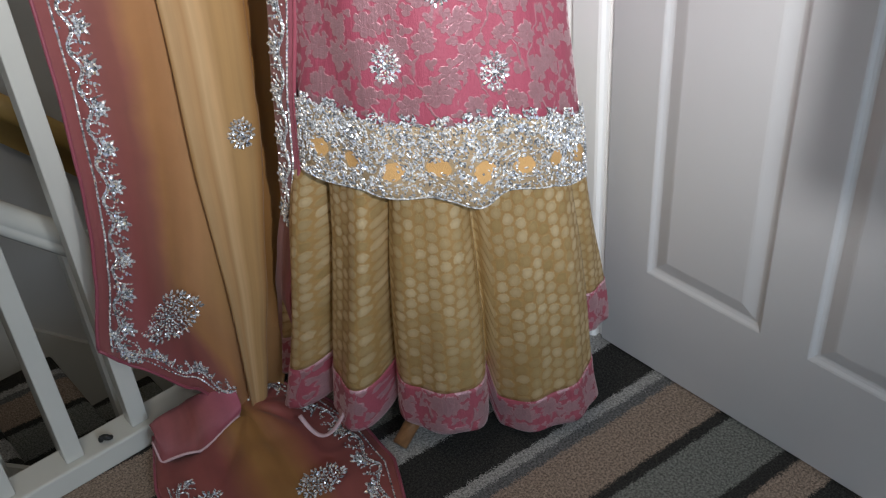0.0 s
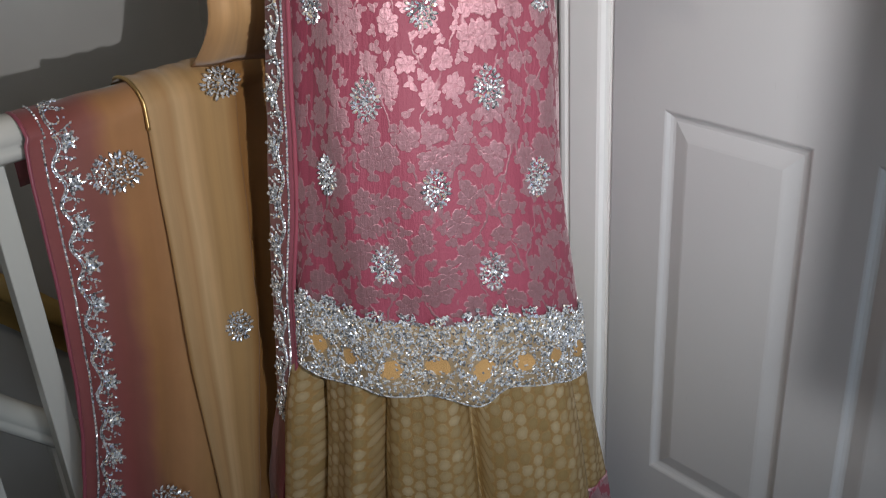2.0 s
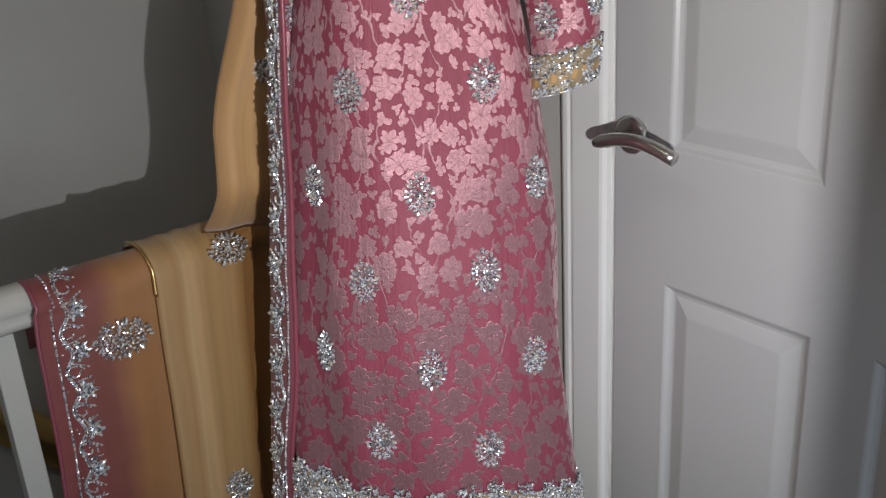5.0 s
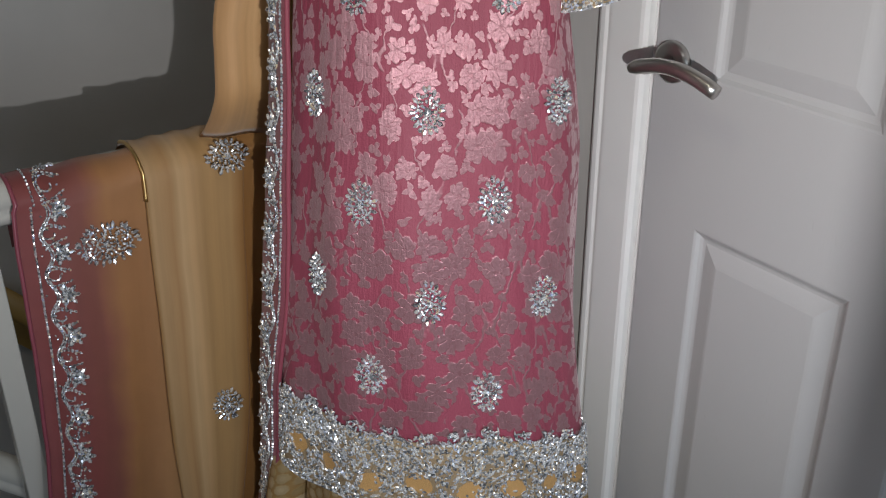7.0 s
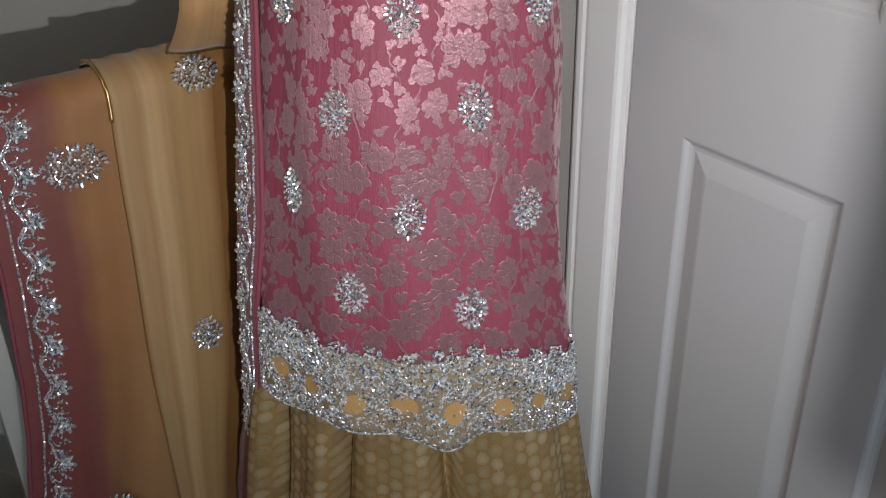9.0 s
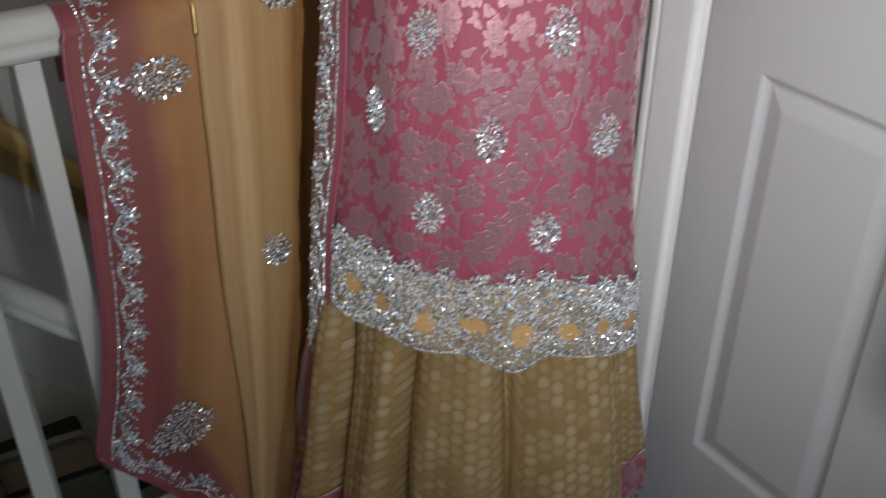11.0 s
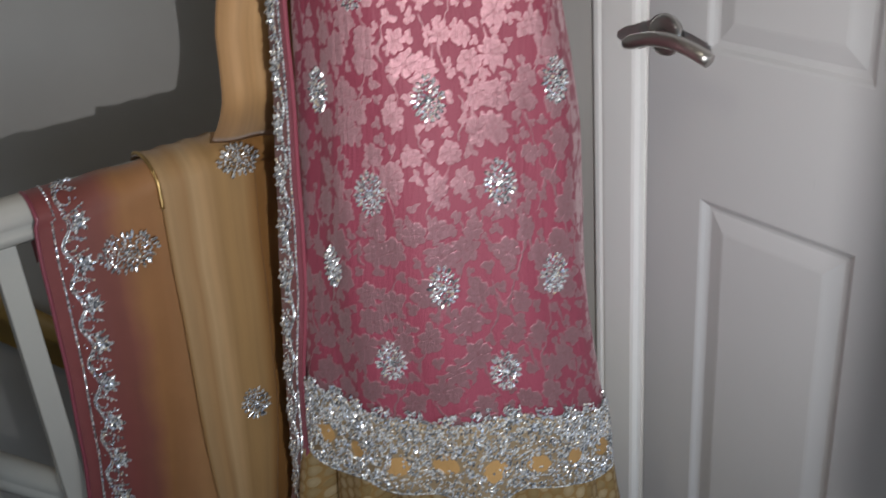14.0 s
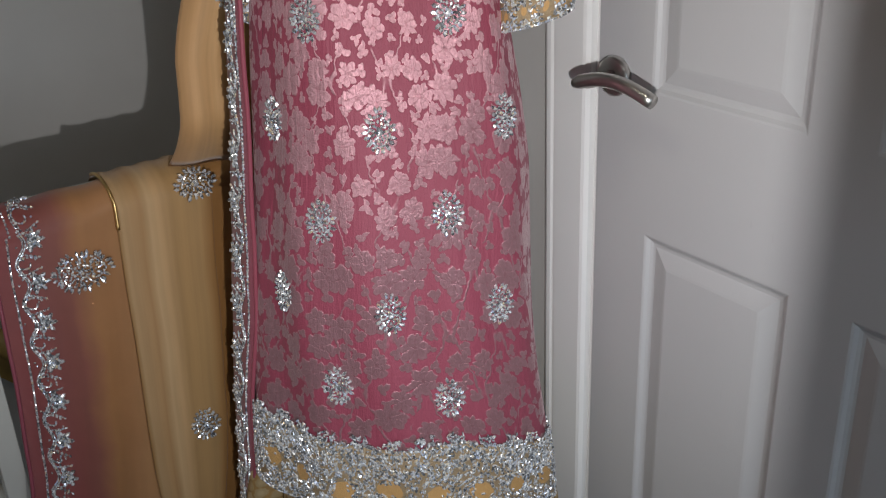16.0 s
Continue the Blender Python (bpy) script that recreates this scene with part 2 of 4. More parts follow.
M_GOLD = mat_gold()


def mat_chiffon(name, stops, see=0.18, lean=0.0, foot=0.0):
    """Dip-dyed chiffon: the colour runs across the cloth (UV x), leaning with the height (UV y); a fine weave and soft creases."""
    n = Nodes(name)
    uv = n.coord("UV")
    x, y, _ = n.split(uv)
    drift = n.noise(uv, 4.0, 3.0)
    f = n.math("ADD", x, n.math("MULTIPLY", n.math("SUBTRACT", drift, 0.5), 0.09))
    f = n.math("ADD", f, n.math("MULTIPLY", n.math("SUBTRACT", y, 1.5), lean))
    f = n.math("SUBTRACT", f, n.math("MULTIPLY", n.math("SUBTRACT", 1.0, n.smooth(y, 0.0, 0.75)), foot))
    col = n.ramp(f, stops)
    streak = n.noise(n.add("ShaderNodeMapping", {"Vector": uv, "Scale": (5, 0.3, 1)}).outputs[0], 1.6, 3.0, 0.5)
    cloud = n.noise(uv, 9.0, 4.0, 0.6)
    lum = n.math("ADD", 0.82, n.math("ADD", n.math("MULTIPLY", n.smooth(streak, 0.3, 0.7), 0.18), n.math("MULTIPLY", cloud, 0.22)))
    grey = n.join(lum, lum, lum)
    tint = n.add("ShaderNodeVectorMath", {0: col, 1: grey}, operation="MULTIPLY").outputs[0]
    n.out(Base_Color=tint, Roughness=0.60, Alpha=1.0 - see)
    n.b.inputs["Sheen Weight"].default_value = 0.22
    n.bump(n.math("ADD", streak, n.math("ADD", n.math("MULTIPLY", cloud, 0.4), n.math("MULTIPLY", n.noise(uv, 500.0, 2.0), 0.25))), 0.16, 0.003)
    return n.m


ROSE, PEACH, BUFF, AMBER = (0.255, 0.062, 0.055), (0.40, 0.185, 0.070), (0.42, 0.225, 0.085), (0.30, 0.14, 0.036)
M_DUPATTA = mat_chiffon("dip_dyed_chiffon", [(0.0, (0.28, 0.068, 0.070)), (0.15, ROSE), (0.25, (0.27, 0.088, 0.066)), (0.34, PEACH), (0.44, (0.41, 0.20, 0.083)), (0.56, BUFF), (0.72, BUFF), (0.82, AMBER), (1.0, AMBER)], 0.22, 0.05, 0.26)
M_PEACH = mat_chiffon("peach_chiffon", [(0.0, (0.50, 0.28, 0.12)), (0.3, (0.58, 0.34, 0.15)), (0.55, (0.56, 0.33, 0.14)), (0.68, (0.30, 0.15, 0.05)), (1.0, (0.24, 0.11, 0.03))])
M_ROSE = mat_chiffon("rose_chiffon", [(0.0, (0.30, 0.08, 0.09)), (0.5, ROSE), (1.0, (0.42, 0.10, 0.16))])
M_TAIL = mat_chiffon("rose_and_amber_chiffon", [(0.0, ROSE), (0.30, ROSE), (0.46, AMBER), (0.57, AMBER), (0.72, ROSE), (1.0, ROSE)])


def mat_band():
    n = Nodes("silver_thread_on_peach_net")
    u, v, _ = n.split(n.coord("UV"))
    cell = n.math("SUBTRACT", n.math("FRACT", n.math("MULTIPLY", u, 21.0)), 0.5)
    ox = n.math("DIVIDE", cell, 0.27)
    oy = n.math("DIVIDE", n.math("SUBTRACT", v, n.math("ADD", 0.37, n.math("MULTIPLY", n.math("SINE", n.math("MULTIPLY", u, 40.0)), 0.05))), 0.115)
    r = n.math("ADD", n.math("MULTIPLY", ox, ox), n.math("MULTIPLY", oy, oy))
    r = n.math("ADD", r, n.math("MULTIPLY", n.math("SUBTRACT", n.noise(n.coord(), 90.0, 2.0), 0.5), 0.8))
    hole = n.math("SUBTRACT", 1.0, n.smooth(r, 0.9, 1.1))
    fine = n.noise(n.coord(), 700.0, 2.0, 0.7)
    n.out(Base_Color=n.mix(hole, n.mix(fine, (0.26, 0.18, 0.095), (0.50, 0.38, 0.24)), (0.58, 0.34, 0.13)), Roughness=0.5, Metallic=n.math("MULTIPLY", n.math("SUBTRACT", 1.0, hole), 0.3))
    n.bump(fine, 0.6, 0.002)
    return n.m


M_BAND = mat_band()
M_PIPING = mat_paint("rose_satin_piping", (0.30, 0.075, 0.105), 0.32, 300.0, 0.2)


# ---- building helpers ----
def mesh_ob(name, verts, faces, material, parent=None, label="", uvs=None, smooth=False):
    me = bpy.data.meshes.new(name)
    me.from_pydata([tuple(v) for v in verts], [], faces)
    if uvs is not None:
        layer = me.uv_layers.new(name="UVMap")
        idx = np.empty(len(me.loops), dtype=np.int32)
        me.loops.foreach_get("vertex_index", idx)
        layer.data.foreach_set("uv", np.asarray(uvs, dtype=np.float32)[idx].ravel())
    me.materials.append(material)
    if smooth:
        me.polygons.foreach_set("use_smooth", [True] * len(me.polygons))
    me.update()
    ob = new(name, me)
    if parent is not None:
        ob.parent = parent
    if label:
        tagged(ob, label)
    return ob


def part(name, bm, material, parent=None, label="", smooth=False):
    me = bpy.data.meshes.new(name)
    bmesh.ops.recalc_face_normals(bm, faces=bm.faces)
    bm.to_mesh(me)
    bm.free()
    me.materials.append(material)
    if smooth:
        me.polygons.foreach_set("use_smooth", [True] * len(me.polygons))
    ob = new(name, me)
    if parent is not None:
        ob.parent = parent
    if label:
        tagged(ob, label)
    return ob


def box(lo, hi, bevel=0.0, bm=None, seg=2):
    bm = bm or bmesh.new()
    vs = bmesh.ops.create_cube(bm, size=1.0)["verts"]
    for v in vs:
        v.co = Vector([lo[i] + (v.co[i] + 0.5) * (hi[i] - lo[i]) for i in range(3)])
    if bevel:
        es = list({e for v in vs for e in v.link_edges})
        bmesh.ops.bevel(bm, geom=es, offset=bevel, segments=seg, affect="EDGES", profile=0.5)
    return bm


def extrude_profile(profile, start, end, side, up):
    """A bar: the closed profile (a, b) swept from start to end."""
    bm = bmesh.new()
    start, end, side, up = Vector(start), Vector(end), Vector(side), Vector(up)
    rings = [[bm.verts.new(p + side * a + up * b) for a, b in profile] for p in (start, end)]
    k = len(profile)
    for i in range(k):
        bm.faces.new((rings[0][i], rings[0][(i + 1) % k], rings[1][(i + 1) % k], rings[1][i]))
    bm.faces.new(rings[0])
    bm.faces.new(list(reversed(rings[1])))
    return bm


def tube(points, radii, n=10, squash=None):
    bm = bmesh.new()
    rings = []
    for i, p in enumerate(points):
        p = Vector(p)
        d = (Vector(points[min(i + 1, len(points) - 1)]) - Vector(points[max(i - 1, 0)])).normalized()
        a = d.orthogonal().normalized() if abs(d.z) > 0.9 else d.cross(Vector((0, 0, 1))).normalized()
        b = d.cross(a).normalized()
        ra = radii[i] if not isinstance(radii, float) else radii
        rings.append([bm.verts.new(p + a * math.cos(2 * math.pi * k / n) * ra + b * math.sin(2 * math.pi * k / n) * ra * (squash or 1)) for k in range(n)])
    for r, s in zip(rings, rings[1:]):
        for k in range(n):
            bm.faces.new((r[k], r[(k + 1) % n], s[(k + 1) % n], s[k]))
    bm.faces.new(rings[0])
    bm.faces.new(list(reversed(rings[-1])))
    return bm


def empty(name, place, label, category, group="", kind=""):
    ob = new(name)
    ob.location = place
    ob.empty_display_size = 0.05
    return tagged(ob, label, category, group, kind)


def under(ob, parent):
    """Parent ob, which is in world metres, to an Empty that has a place."""
    ob.parent = parent
    top = parent
    place = Vector((0, 0, 0))
    while top is not None:
        place += top.location
        top = top.parent
    ob.matrix_parent_inverse = Matrix.Translation(-place)
    return ob


def cloth(name, fn, nu, nv, material, parent, label="", uvfn=None, thick=0.0016, closed=False):
    """A sheet: fn(u, v) with u, v in 0..1."""
    verts, uvs, faces = [], [], []
    for j in range(nv + 1):
        for i in range(nu + 1):
            u, v = i / nu, j / nv
            verts.append(fn(u, v))
            uvs.append(uvfn(u, v) if uvfn else (u, v))
    w = nu + 1
    for j in range(nv):
        for i in range(nu):
            faces.append((j * w + i, j * w + i + 1, (j + 1) * w + i + 1, (j + 1) * w + i))
    ob = mesh_ob(name, verts, faces, material, None, label, uvs, True)
    if thick:
        s = ob.modifiers.new("thickness", "SOLIDIFY")
        s.thickness, s.offset = thick, 0.0
    return under(ob, parent)


STONE = [(1, 0, 0), (0.3, 0.95, 0), (-0.8, 0.6, 0), (-0.8, -0.6, 0), (0.3, -0.95, 0)]


def stones(name, spots, parent, label=""):
    """Cut stones: spots of (place, normal, along, length, width). Each is a low faceted dome."""
    rng = random.Random(len(spots))
    verts, faces = [], []
    for p, nrm, along, ln, wd in spots:
        nrm = (nrm + Vector((rng.uniform(-1, 1), rng.uniform(-1, 1), rng.uniform(-1, 1))) * 0.32).normalized()
        a = (along - nrm * along.dot(nrm)).normalized()
        b = nrm.cross(a)
        k = len(verts)
        for x, y, _ in STONE:
            verts.append(p + a * x * ln + b * y * wd - nrm * 0.0006)
        for x, y, _ in STONE:
            verts.append(p + a * x * ln * 0.55 + b * y * wd * 0.55 + nrm * min(ln, wd) * 0.75)
        for i in range(5):
            j = (i + 1) % 5
            faces.append((k + i, k + j, k + 5 + j, k + 5 + i))
        faces.append((k + 5, k + 6, k + 7, k + 8, k + 9))
    ob = mesh_ob(name, verts, faces, M_STONE, None, label)
    if parent is not None and not parent.data:
        return under(ob, parent)
    ob.parent = parent
    return ob


def on_cloth(fn, u, v, lift=0.002, out=None):
    """Place, normal and the two directions of the cloth at (u, v)."""
    e = 0.003
    p = Vector(fn(u, v))
    du = (Vector(fn(u + e, v)) - Vector(fn(u - e, v))) / (2 * e)
    dv = (Vector(fn(u, v + e)) - Vector(fn(u, v - e))) / (2 * e)
    nrm = du.cross(dv).normalized()
    if nrm.dot(out or (Vector((0.3, 0.35, 1.2)) - p)) < 0:
        nrm = -nrm
    return p + nrm * lift, nrm, du, dv


def motif_spots(place, nrm, right, up, w, h, kind):
    """Stones of one sewn motif, w x h metres: rings of pointed petals round a heart, with cloth showing between them."""
    rng = random.Random(int(abs(place.x * 1000) + abs(place.z * 7000)))
    right = (right - nrm * right.dot(nrm)).normalized()
    up = nrm.cross(right)
    res = []

    def put(x, y, ang, ln, wd, lift=0.0):
        d = right * math.cos(ang) + up * math.sin(ang)
        res.append((place + right * x * w / 2 + up * y * h / 2 + nrm * lift, nrm, d, ln, wd))

    def radius(a):
        if kind == "drop":
            return 0.94 + 0.20 * max(0.0, math.sin(a)) ** 10 + 0.08 * max(0.0, -math.sin(a)) ** 10
        if kind == "leaf":
            return 0.90 + 0.14 * abs(math.cos(a * 3.0 + 0.3)) + 0.10 * max(0.0, math.cos(a)) ** 6
        return 0.95

    size = math.sqrt(w * h) / 2
    rings = max(3, int(round(size / 0.0062)))
    step = size / rings
    for j in range(rings):
        ring = 1.0 - (j + 0.42) / rings
        gap = 0.0068 if j == 0 else 0.0048
        count = max(5, int(2 * math.pi * size * ring / gap))
        for i in range(count):
            a = 2 * math.pi * (i + 0.5 * (j % 2)) / count + rng.uniform(-0.07, 0.07)
            q = ring * radius(a) * rng.uniform(0.96, 1.04)
            tall = 0.66 * step * (1.35 if j == 0 and i % 2 else 1.0)
            turn = rng.uniform(-0.25, 0.25) + (1.57 if j % 2 else 0.0)
            put(q * math.cos(a), q * math.sin(a), a + turn, tall if j == 0 else 0.0030, rng.uniform(0.0024, 0.0031) if j == 0 else rng.uniform(0.0017, 0.0023), 0.0014 * (1 - ring))
        between = int(count * 0.55)
        for i in range(between):
            a = 2 * math.pi * i / between + rng.uniform(-0.1, 0.1)
            q = (ring - 0.5 / rings) * radius(a)
            put(q * math.cos(a), q * math.sin(a), a + 1.57, 0.0018, 0.0015, 0.0014 * (1 - ring))
    for i in range(4):
        put(rng.uniform(-0.08, 0.08), rng.uniform(-0.08, 0.08), 1.6 * i, 0.0024, 0.0018, 0.0018)
    return res


def vine(fn, su, sv, edge_u, v0, v1, inward, period=0.066, width=0.040, phase=0.0, seed=1):
    """A border up the cloth: a beaded cord at the edge, a scrolling stem with curls, and a pointed blossom in every period.
    su, sv: metres of the cloth's u and v; edge_u: where the cord runs; inward: +1 or -1 in u."""
    rng = random.Random(seed)
    res = []
    a, b = v0 * sv, v1 * sv

    def put(um, vm, dirang, ln, wd):
        if not a < vm < b:
            return
        p, nrm, du, dv = on_cloth(fn, edge_u + inward * um / su, vm / sv)
        d = du.normalized() * math.cos(dirang) * inward + dv.normalized() * math.sin(dirang)
        res.append((p, nrm, d, ln * 1.08, wd * 1.35))

    y = a
    while y < b:
        put(0.0, y, 1.57, 0.0026, 0.0014)
        y += 0.0042
    y = a
    while y < b:
        ph = 2 * math.pi * (y / period + phase)
        for off in (0.0, 0.0030):
            put(width * (0.30 + 0.13 * math.sin(ph)) + off, y, 1.57 - 0.85 * math.cos(ph), 0.0026, 0.0011)
        y += 0.0034
    k = math.floor(a / period) - 1
    while k * period < b + period:
        c = (k + 0.25 - phase) * period
        # a curl in the hollow of the stem
        for i in range(15):
            t = i / 14
            r, an = 0.0125 * (1 - 0.62 * t), 5.6 * t + 0.6
            put(width * 0.46 + r * math.cos(an), c + period * 0.50 + r * math.sin(an), an + 1.57, 0.0024, 0.0012)
        # five pointed petals, opening away from the cord
        for i in range(5):
            an = -1.55 + 3.1 * i / 4
            for q in (0.0068, 0.0140):
                put(width * 0.62 + q * math.cos(an), c + q * math.sin(an) + 0.003, an, 0.0050 if q > 0.01 else 0.0042, 0.0023)
            for sgn in (-0.22, 0.22):
                put(width * 0.62 + 0.0108 * math.cos(an + sgn * 1.3), c + 0.0108 * math.sin(an + sgn * 1.3) + 0.003, an, 0.0030, 0.0011)
        for i in range(5):
            an = 1.256 * i
            put(width * 0.62 + 0.0022 * math.cos(an), c + 0.0022 * math.sin(an) + 0.003, an, 0.0019, 0.0013)
        # two leaves on the stem
        for sgn in (-1, 1):
            for i in range(5):
                put(width * 0.40 + 0.0046 * i, c + sgn * (0.0165 + 0.0020 * i), 0.6 * sgn, 0.0028, 0.0013)
        for i in range(12):
            put(width * rng.uniform(0.12, 0.8), c + rng.uniform(-0.5, 0.5) * period, rng.uniform(0, 3), 0.0016, 0.0012)
        k += 1
    return res


# ---- the setting ----
XW, YB, YF = 1.240, 1.592, 2.45      # door wall, banister line, far wall of the stairwell
tagged(part("floor", box((-1.2, -2.6, -0.22), (XW + 0.1, 1.60, 0.0)), M_CARPET), "landing floor with striped grey, taupe and charcoal carpet", "floor", kind="structure")
DY0, DY1, DZ = 0.482, 1.198, 1.985   # door opening
wall = bmesh.new()
box((XW, DY1 + 0.012, -2.6), (XW + 0.11, YF + 0.1, 2.42), bm=wall)
box((XW, -2.6, -0.22), (XW + 0.11, DY0 - 0.012, 2.42), bm=wall)
box((XW, DY0 - 0.012, DZ + 0.012), (XW + 0.11, DY1 + 0.012, 2.42), bm=wall)
tagged(part("wall_east", wall, M_WALL), "grey painted wall with a white panelled door", "wall", kind="structure")
tagged(part("wall_north", box((-1.3, YF, -2.6), (XW, YF + 0.1, 2.42)), M_WALL), "grey painted stairwell wall with wooden handrail", "wall", kind="structure")
tagged(part("wall_west", box((-1.3, -2.7, -2.6), (-1.2, YF, 2.42)), M_WALL), "plain grey painted wall", "wall", kind="structure")
# added out of view: its edge cuts the torch off the door's right
BLOCK_X = 0.474
w = bmesh.new()
box((BLOCK_X, 0.24, 1.113), (XW, 0.355, 2.42), bm=w)
box((-1.2, 0.24, 0.0), (-0.30, 0.355, 2.42), bm=w)
box((-0.30, 0.24, 2.03), (BLOCK_X, 0.355, 2.42), bm=w)
tagged(part("shade_wall", w, M_WALL), "unseen grey wall piece added to shade the door", "wall", kind="structure")
# unseen end wall; the opening is made up to go with the bluish fill
w = bmesh.new()
box((-1.2, -2.7, 0.0), (XW, -2.6, 0.95), bm=w)
box((-1.2, -2.7, 2.05), (XW, -2.6, 2.42), bm=w)
box((-1.2, -2.7, 0.95), (-0.7, -2.6, 2.05), bm=w)
box((0.5, -2.7, 0.95), (XW, -2.6, 2.05), bm=w)
tagged(part("wall_room", w, M_WALL), "unseen grey room wall with an added opening", "wall", kind="structure")
tagged(part("ceiling", box((-1.3, -2.7, 2.42), (XW + 0.11, YF + 0.1, 2.5)), M_CEIL), "plain white ceiling", "ceiling", kind="structure")
tagged(part("landing_edge", box((-1.2, 1.602, -0.26), (XW, 1.622, 0.0)), M_TRIM), "white board along the edge of the landing", "trim", kind="structure")

# architrave and lining of the door
AP = [(0, 0), (0.090, 0), (0.090, 0.012), (0.087, 0.016), (0.082, 0.018), (0.075, 0.018), (0.071, 0.0155), (0.067, 0.0155), (0.063, 0.020), (0.010, 0.021), (0.005, 0.0195), (0, 0.015)]
arch = empty("door_frame", (XW, 0.8, 0.0), "white gloss painted door frame with moulded architrave", "trim", kind="structure")
under(part("architrave", extrude_profile(AP, (XW, DY1 + 0.016, 0), (XW, DY1 + 0.016, DZ + 0.08), (0, 1, 0), (-1, 0, 0)), M_TRIM), arch)
under(part("architrave", extrude_profile(AP, (XW, DY0 - 0.016, 0), (XW, DY0 - 0.016, DZ + 0.08), (0, -1, 0), (-1, 0, 0)), M_TRIM), arch)
under(part("architrave", extrude_profile(AP, (XW, DY0 - 0.016, DZ + 0.010), (XW, DY1 + 0.016, DZ + 0.010), (0, 0, 1), (-1, 0, 0)), M_TRIM), arch)
under(part("lining", box((XW - 0.006, DY1 + 0.003, 0), (XW + 0.11, DY1 + 0.016, DZ + 0.01), 0.0015), M_TRIM), arch)
under(part("lining", box((XW - 0.006, DY0 - 0.016, 0), (XW + 0.11, DY0 - 0.003, DZ + 0.01), 0.0015), M_TRIM), arch)
under(part("lining", box((XW - 0.006, DY0 - 0.003, DZ + 0.003), (XW + 0.11, DY1 + 0.003, DZ + 0.016), 0.0015), M_TRIM), arch)


def door_leaf(x, y0, y1, z0, z1, panels):
    """A moulded six-panel leaf. The panels' mouldings are nested steps in the face."""
    bm = bmesh.new()
    ys = sorted({y0, y1, *(p[0] for p in panels), *(p[1] for p in panels)})
    zs = sorted({z0, z1, *(p[2] for p in panels), *(p[3] for p in panels)})
    grid = {(y, z): bm.verts.new((x, y, z)) for y in ys for z in zs}
    steps = [(0.0, 0.0), (0.003, 0.0012), (0.007, 0.0050), (0.011, 0.0068), (0.015, 0.0072), (0.018, 0.0062), (0.036, 0.0016), (0.040, 0.0010)]
    for ya, yb in zip(ys, ys[1:]):
        for za, zb in zip(zs, zs[1:]):
            hit = [p for p in panels if p[0] <= ya and yb <= p[1] and p[2] <= za and zb <= p[3]]
            if not hit:
                bm.faces.new([grid[k] for k in ((ya, za), (yb, za), (yb, zb), (ya, zb))])
                continue
            ring = [grid[k] for k in ((ya, za), (yb, za), (yb, zb), (ya, zb))]
            for off, dep in steps[1:]:
                nxt = [bm.verts.new((x + dep, *c)) for c in ((ya + off, za + off), (yb - off, za + off), (yb - off, zb - off), (ya + off, zb - off))]
                for i in range(4):
                    bm.faces.new((ring[i], ring[(i + 1) % 4], nxt[(i + 1) % 4], nxt[i]))
                ring = nxt
            bm.faces.new(ring)
    edge = [grid[(y0, z)] for z in zs] + [grid[(y, z1)] for y in ys[1:]] + [grid[(y1, z)] for z in reversed(zs[:-1])] + [grid[(y, z0)] for y in reversed(ys[1:-1])]
    back = [bm.verts.new(v.co + Vector((0.035, 0, 0))) for v in edge]
    for i in range(len(edge)):
        bm.faces.new((edge[i], edge[(i + 1) % len(edge)], back[(i + 1) % len(edge)], back[i]))
    bm.faces.new(back)
    return bm


door = empty("door_1", (XW - 0.012, 0.8, 0.0), "closed white six-panel door with satin lever handle", "door", kind="structure")
XD = XW - 0.016
PL = (0.884, 1.107)
PR = (0.580, 0.803)
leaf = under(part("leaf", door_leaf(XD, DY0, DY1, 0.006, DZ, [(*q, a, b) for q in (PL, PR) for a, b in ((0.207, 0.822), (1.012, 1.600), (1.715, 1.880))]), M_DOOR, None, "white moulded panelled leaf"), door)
handle = empty("handle", (0, 0, 0), "satin nickel lever handle on a round rose", "")
handle.parent = door
handle.location = (XD - 0.01 - door.location.x, 1.167 - 0.8, 1.023)
HY, HZ = 1.167, 1.023
bm = tube([(XD, HY, HZ), (XD - 0.004, HY, HZ), (XD - 0.0085, HY, HZ), (XD - 0.010, HY, HZ)], [0.0255, 0.0260, 0.0250, 0.0215], 32)
under(part("rose", bm, M_STEEL, None, "round satin nickel rose", True), handle)
bm = tube([(XD - 0.008, HY, HZ), (XD - 0.030, HY, HZ), (XD - 0.052, HY + 0.001, HZ + 0.002)], [0.0095, 0.0088, 0.0088], 18)
under(part("neck", bm, M_STEEL, None, "", True), handle)
pts = [(XD - 0.054 - 0.003 * math.sin(math.pi * i / 14), HY + 0.018 - 0.130 * i / 14, HZ - 0.008 + 0.021 * math.sin(math.pi * (0.08 + 0.80 * i / 14))) for i in range(15)]
under(part("lever", tube(pts, [0.0068] + [0.0090] * 13 + [0.0086], 16), M_STEEL, None, "curved satin nickel lever bar", True), handle)

# banister along the landing
RAIL = [(-0.018, 0.0), (-0.026, 0.006), (-0.029, 0.016), (-0.024, 0.021), (-0.029, 0.027), (-0.028, 0.040), (-0.020, 0.052), (-0.008, 0.057),
        (0.008, 0.057), (0.020, 0.052), (0.028, 0.040), (0.029, 0.027), (0.024, 0.021), (0.029, 0.016), (0.026, 0.006), (0.018, 0.0)]
ban = empty("banister", (0.3, YB, 0.0), "white gloss banister with square spindles", "banister")
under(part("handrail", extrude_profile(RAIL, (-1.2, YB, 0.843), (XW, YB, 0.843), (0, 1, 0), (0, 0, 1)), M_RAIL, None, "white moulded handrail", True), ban)
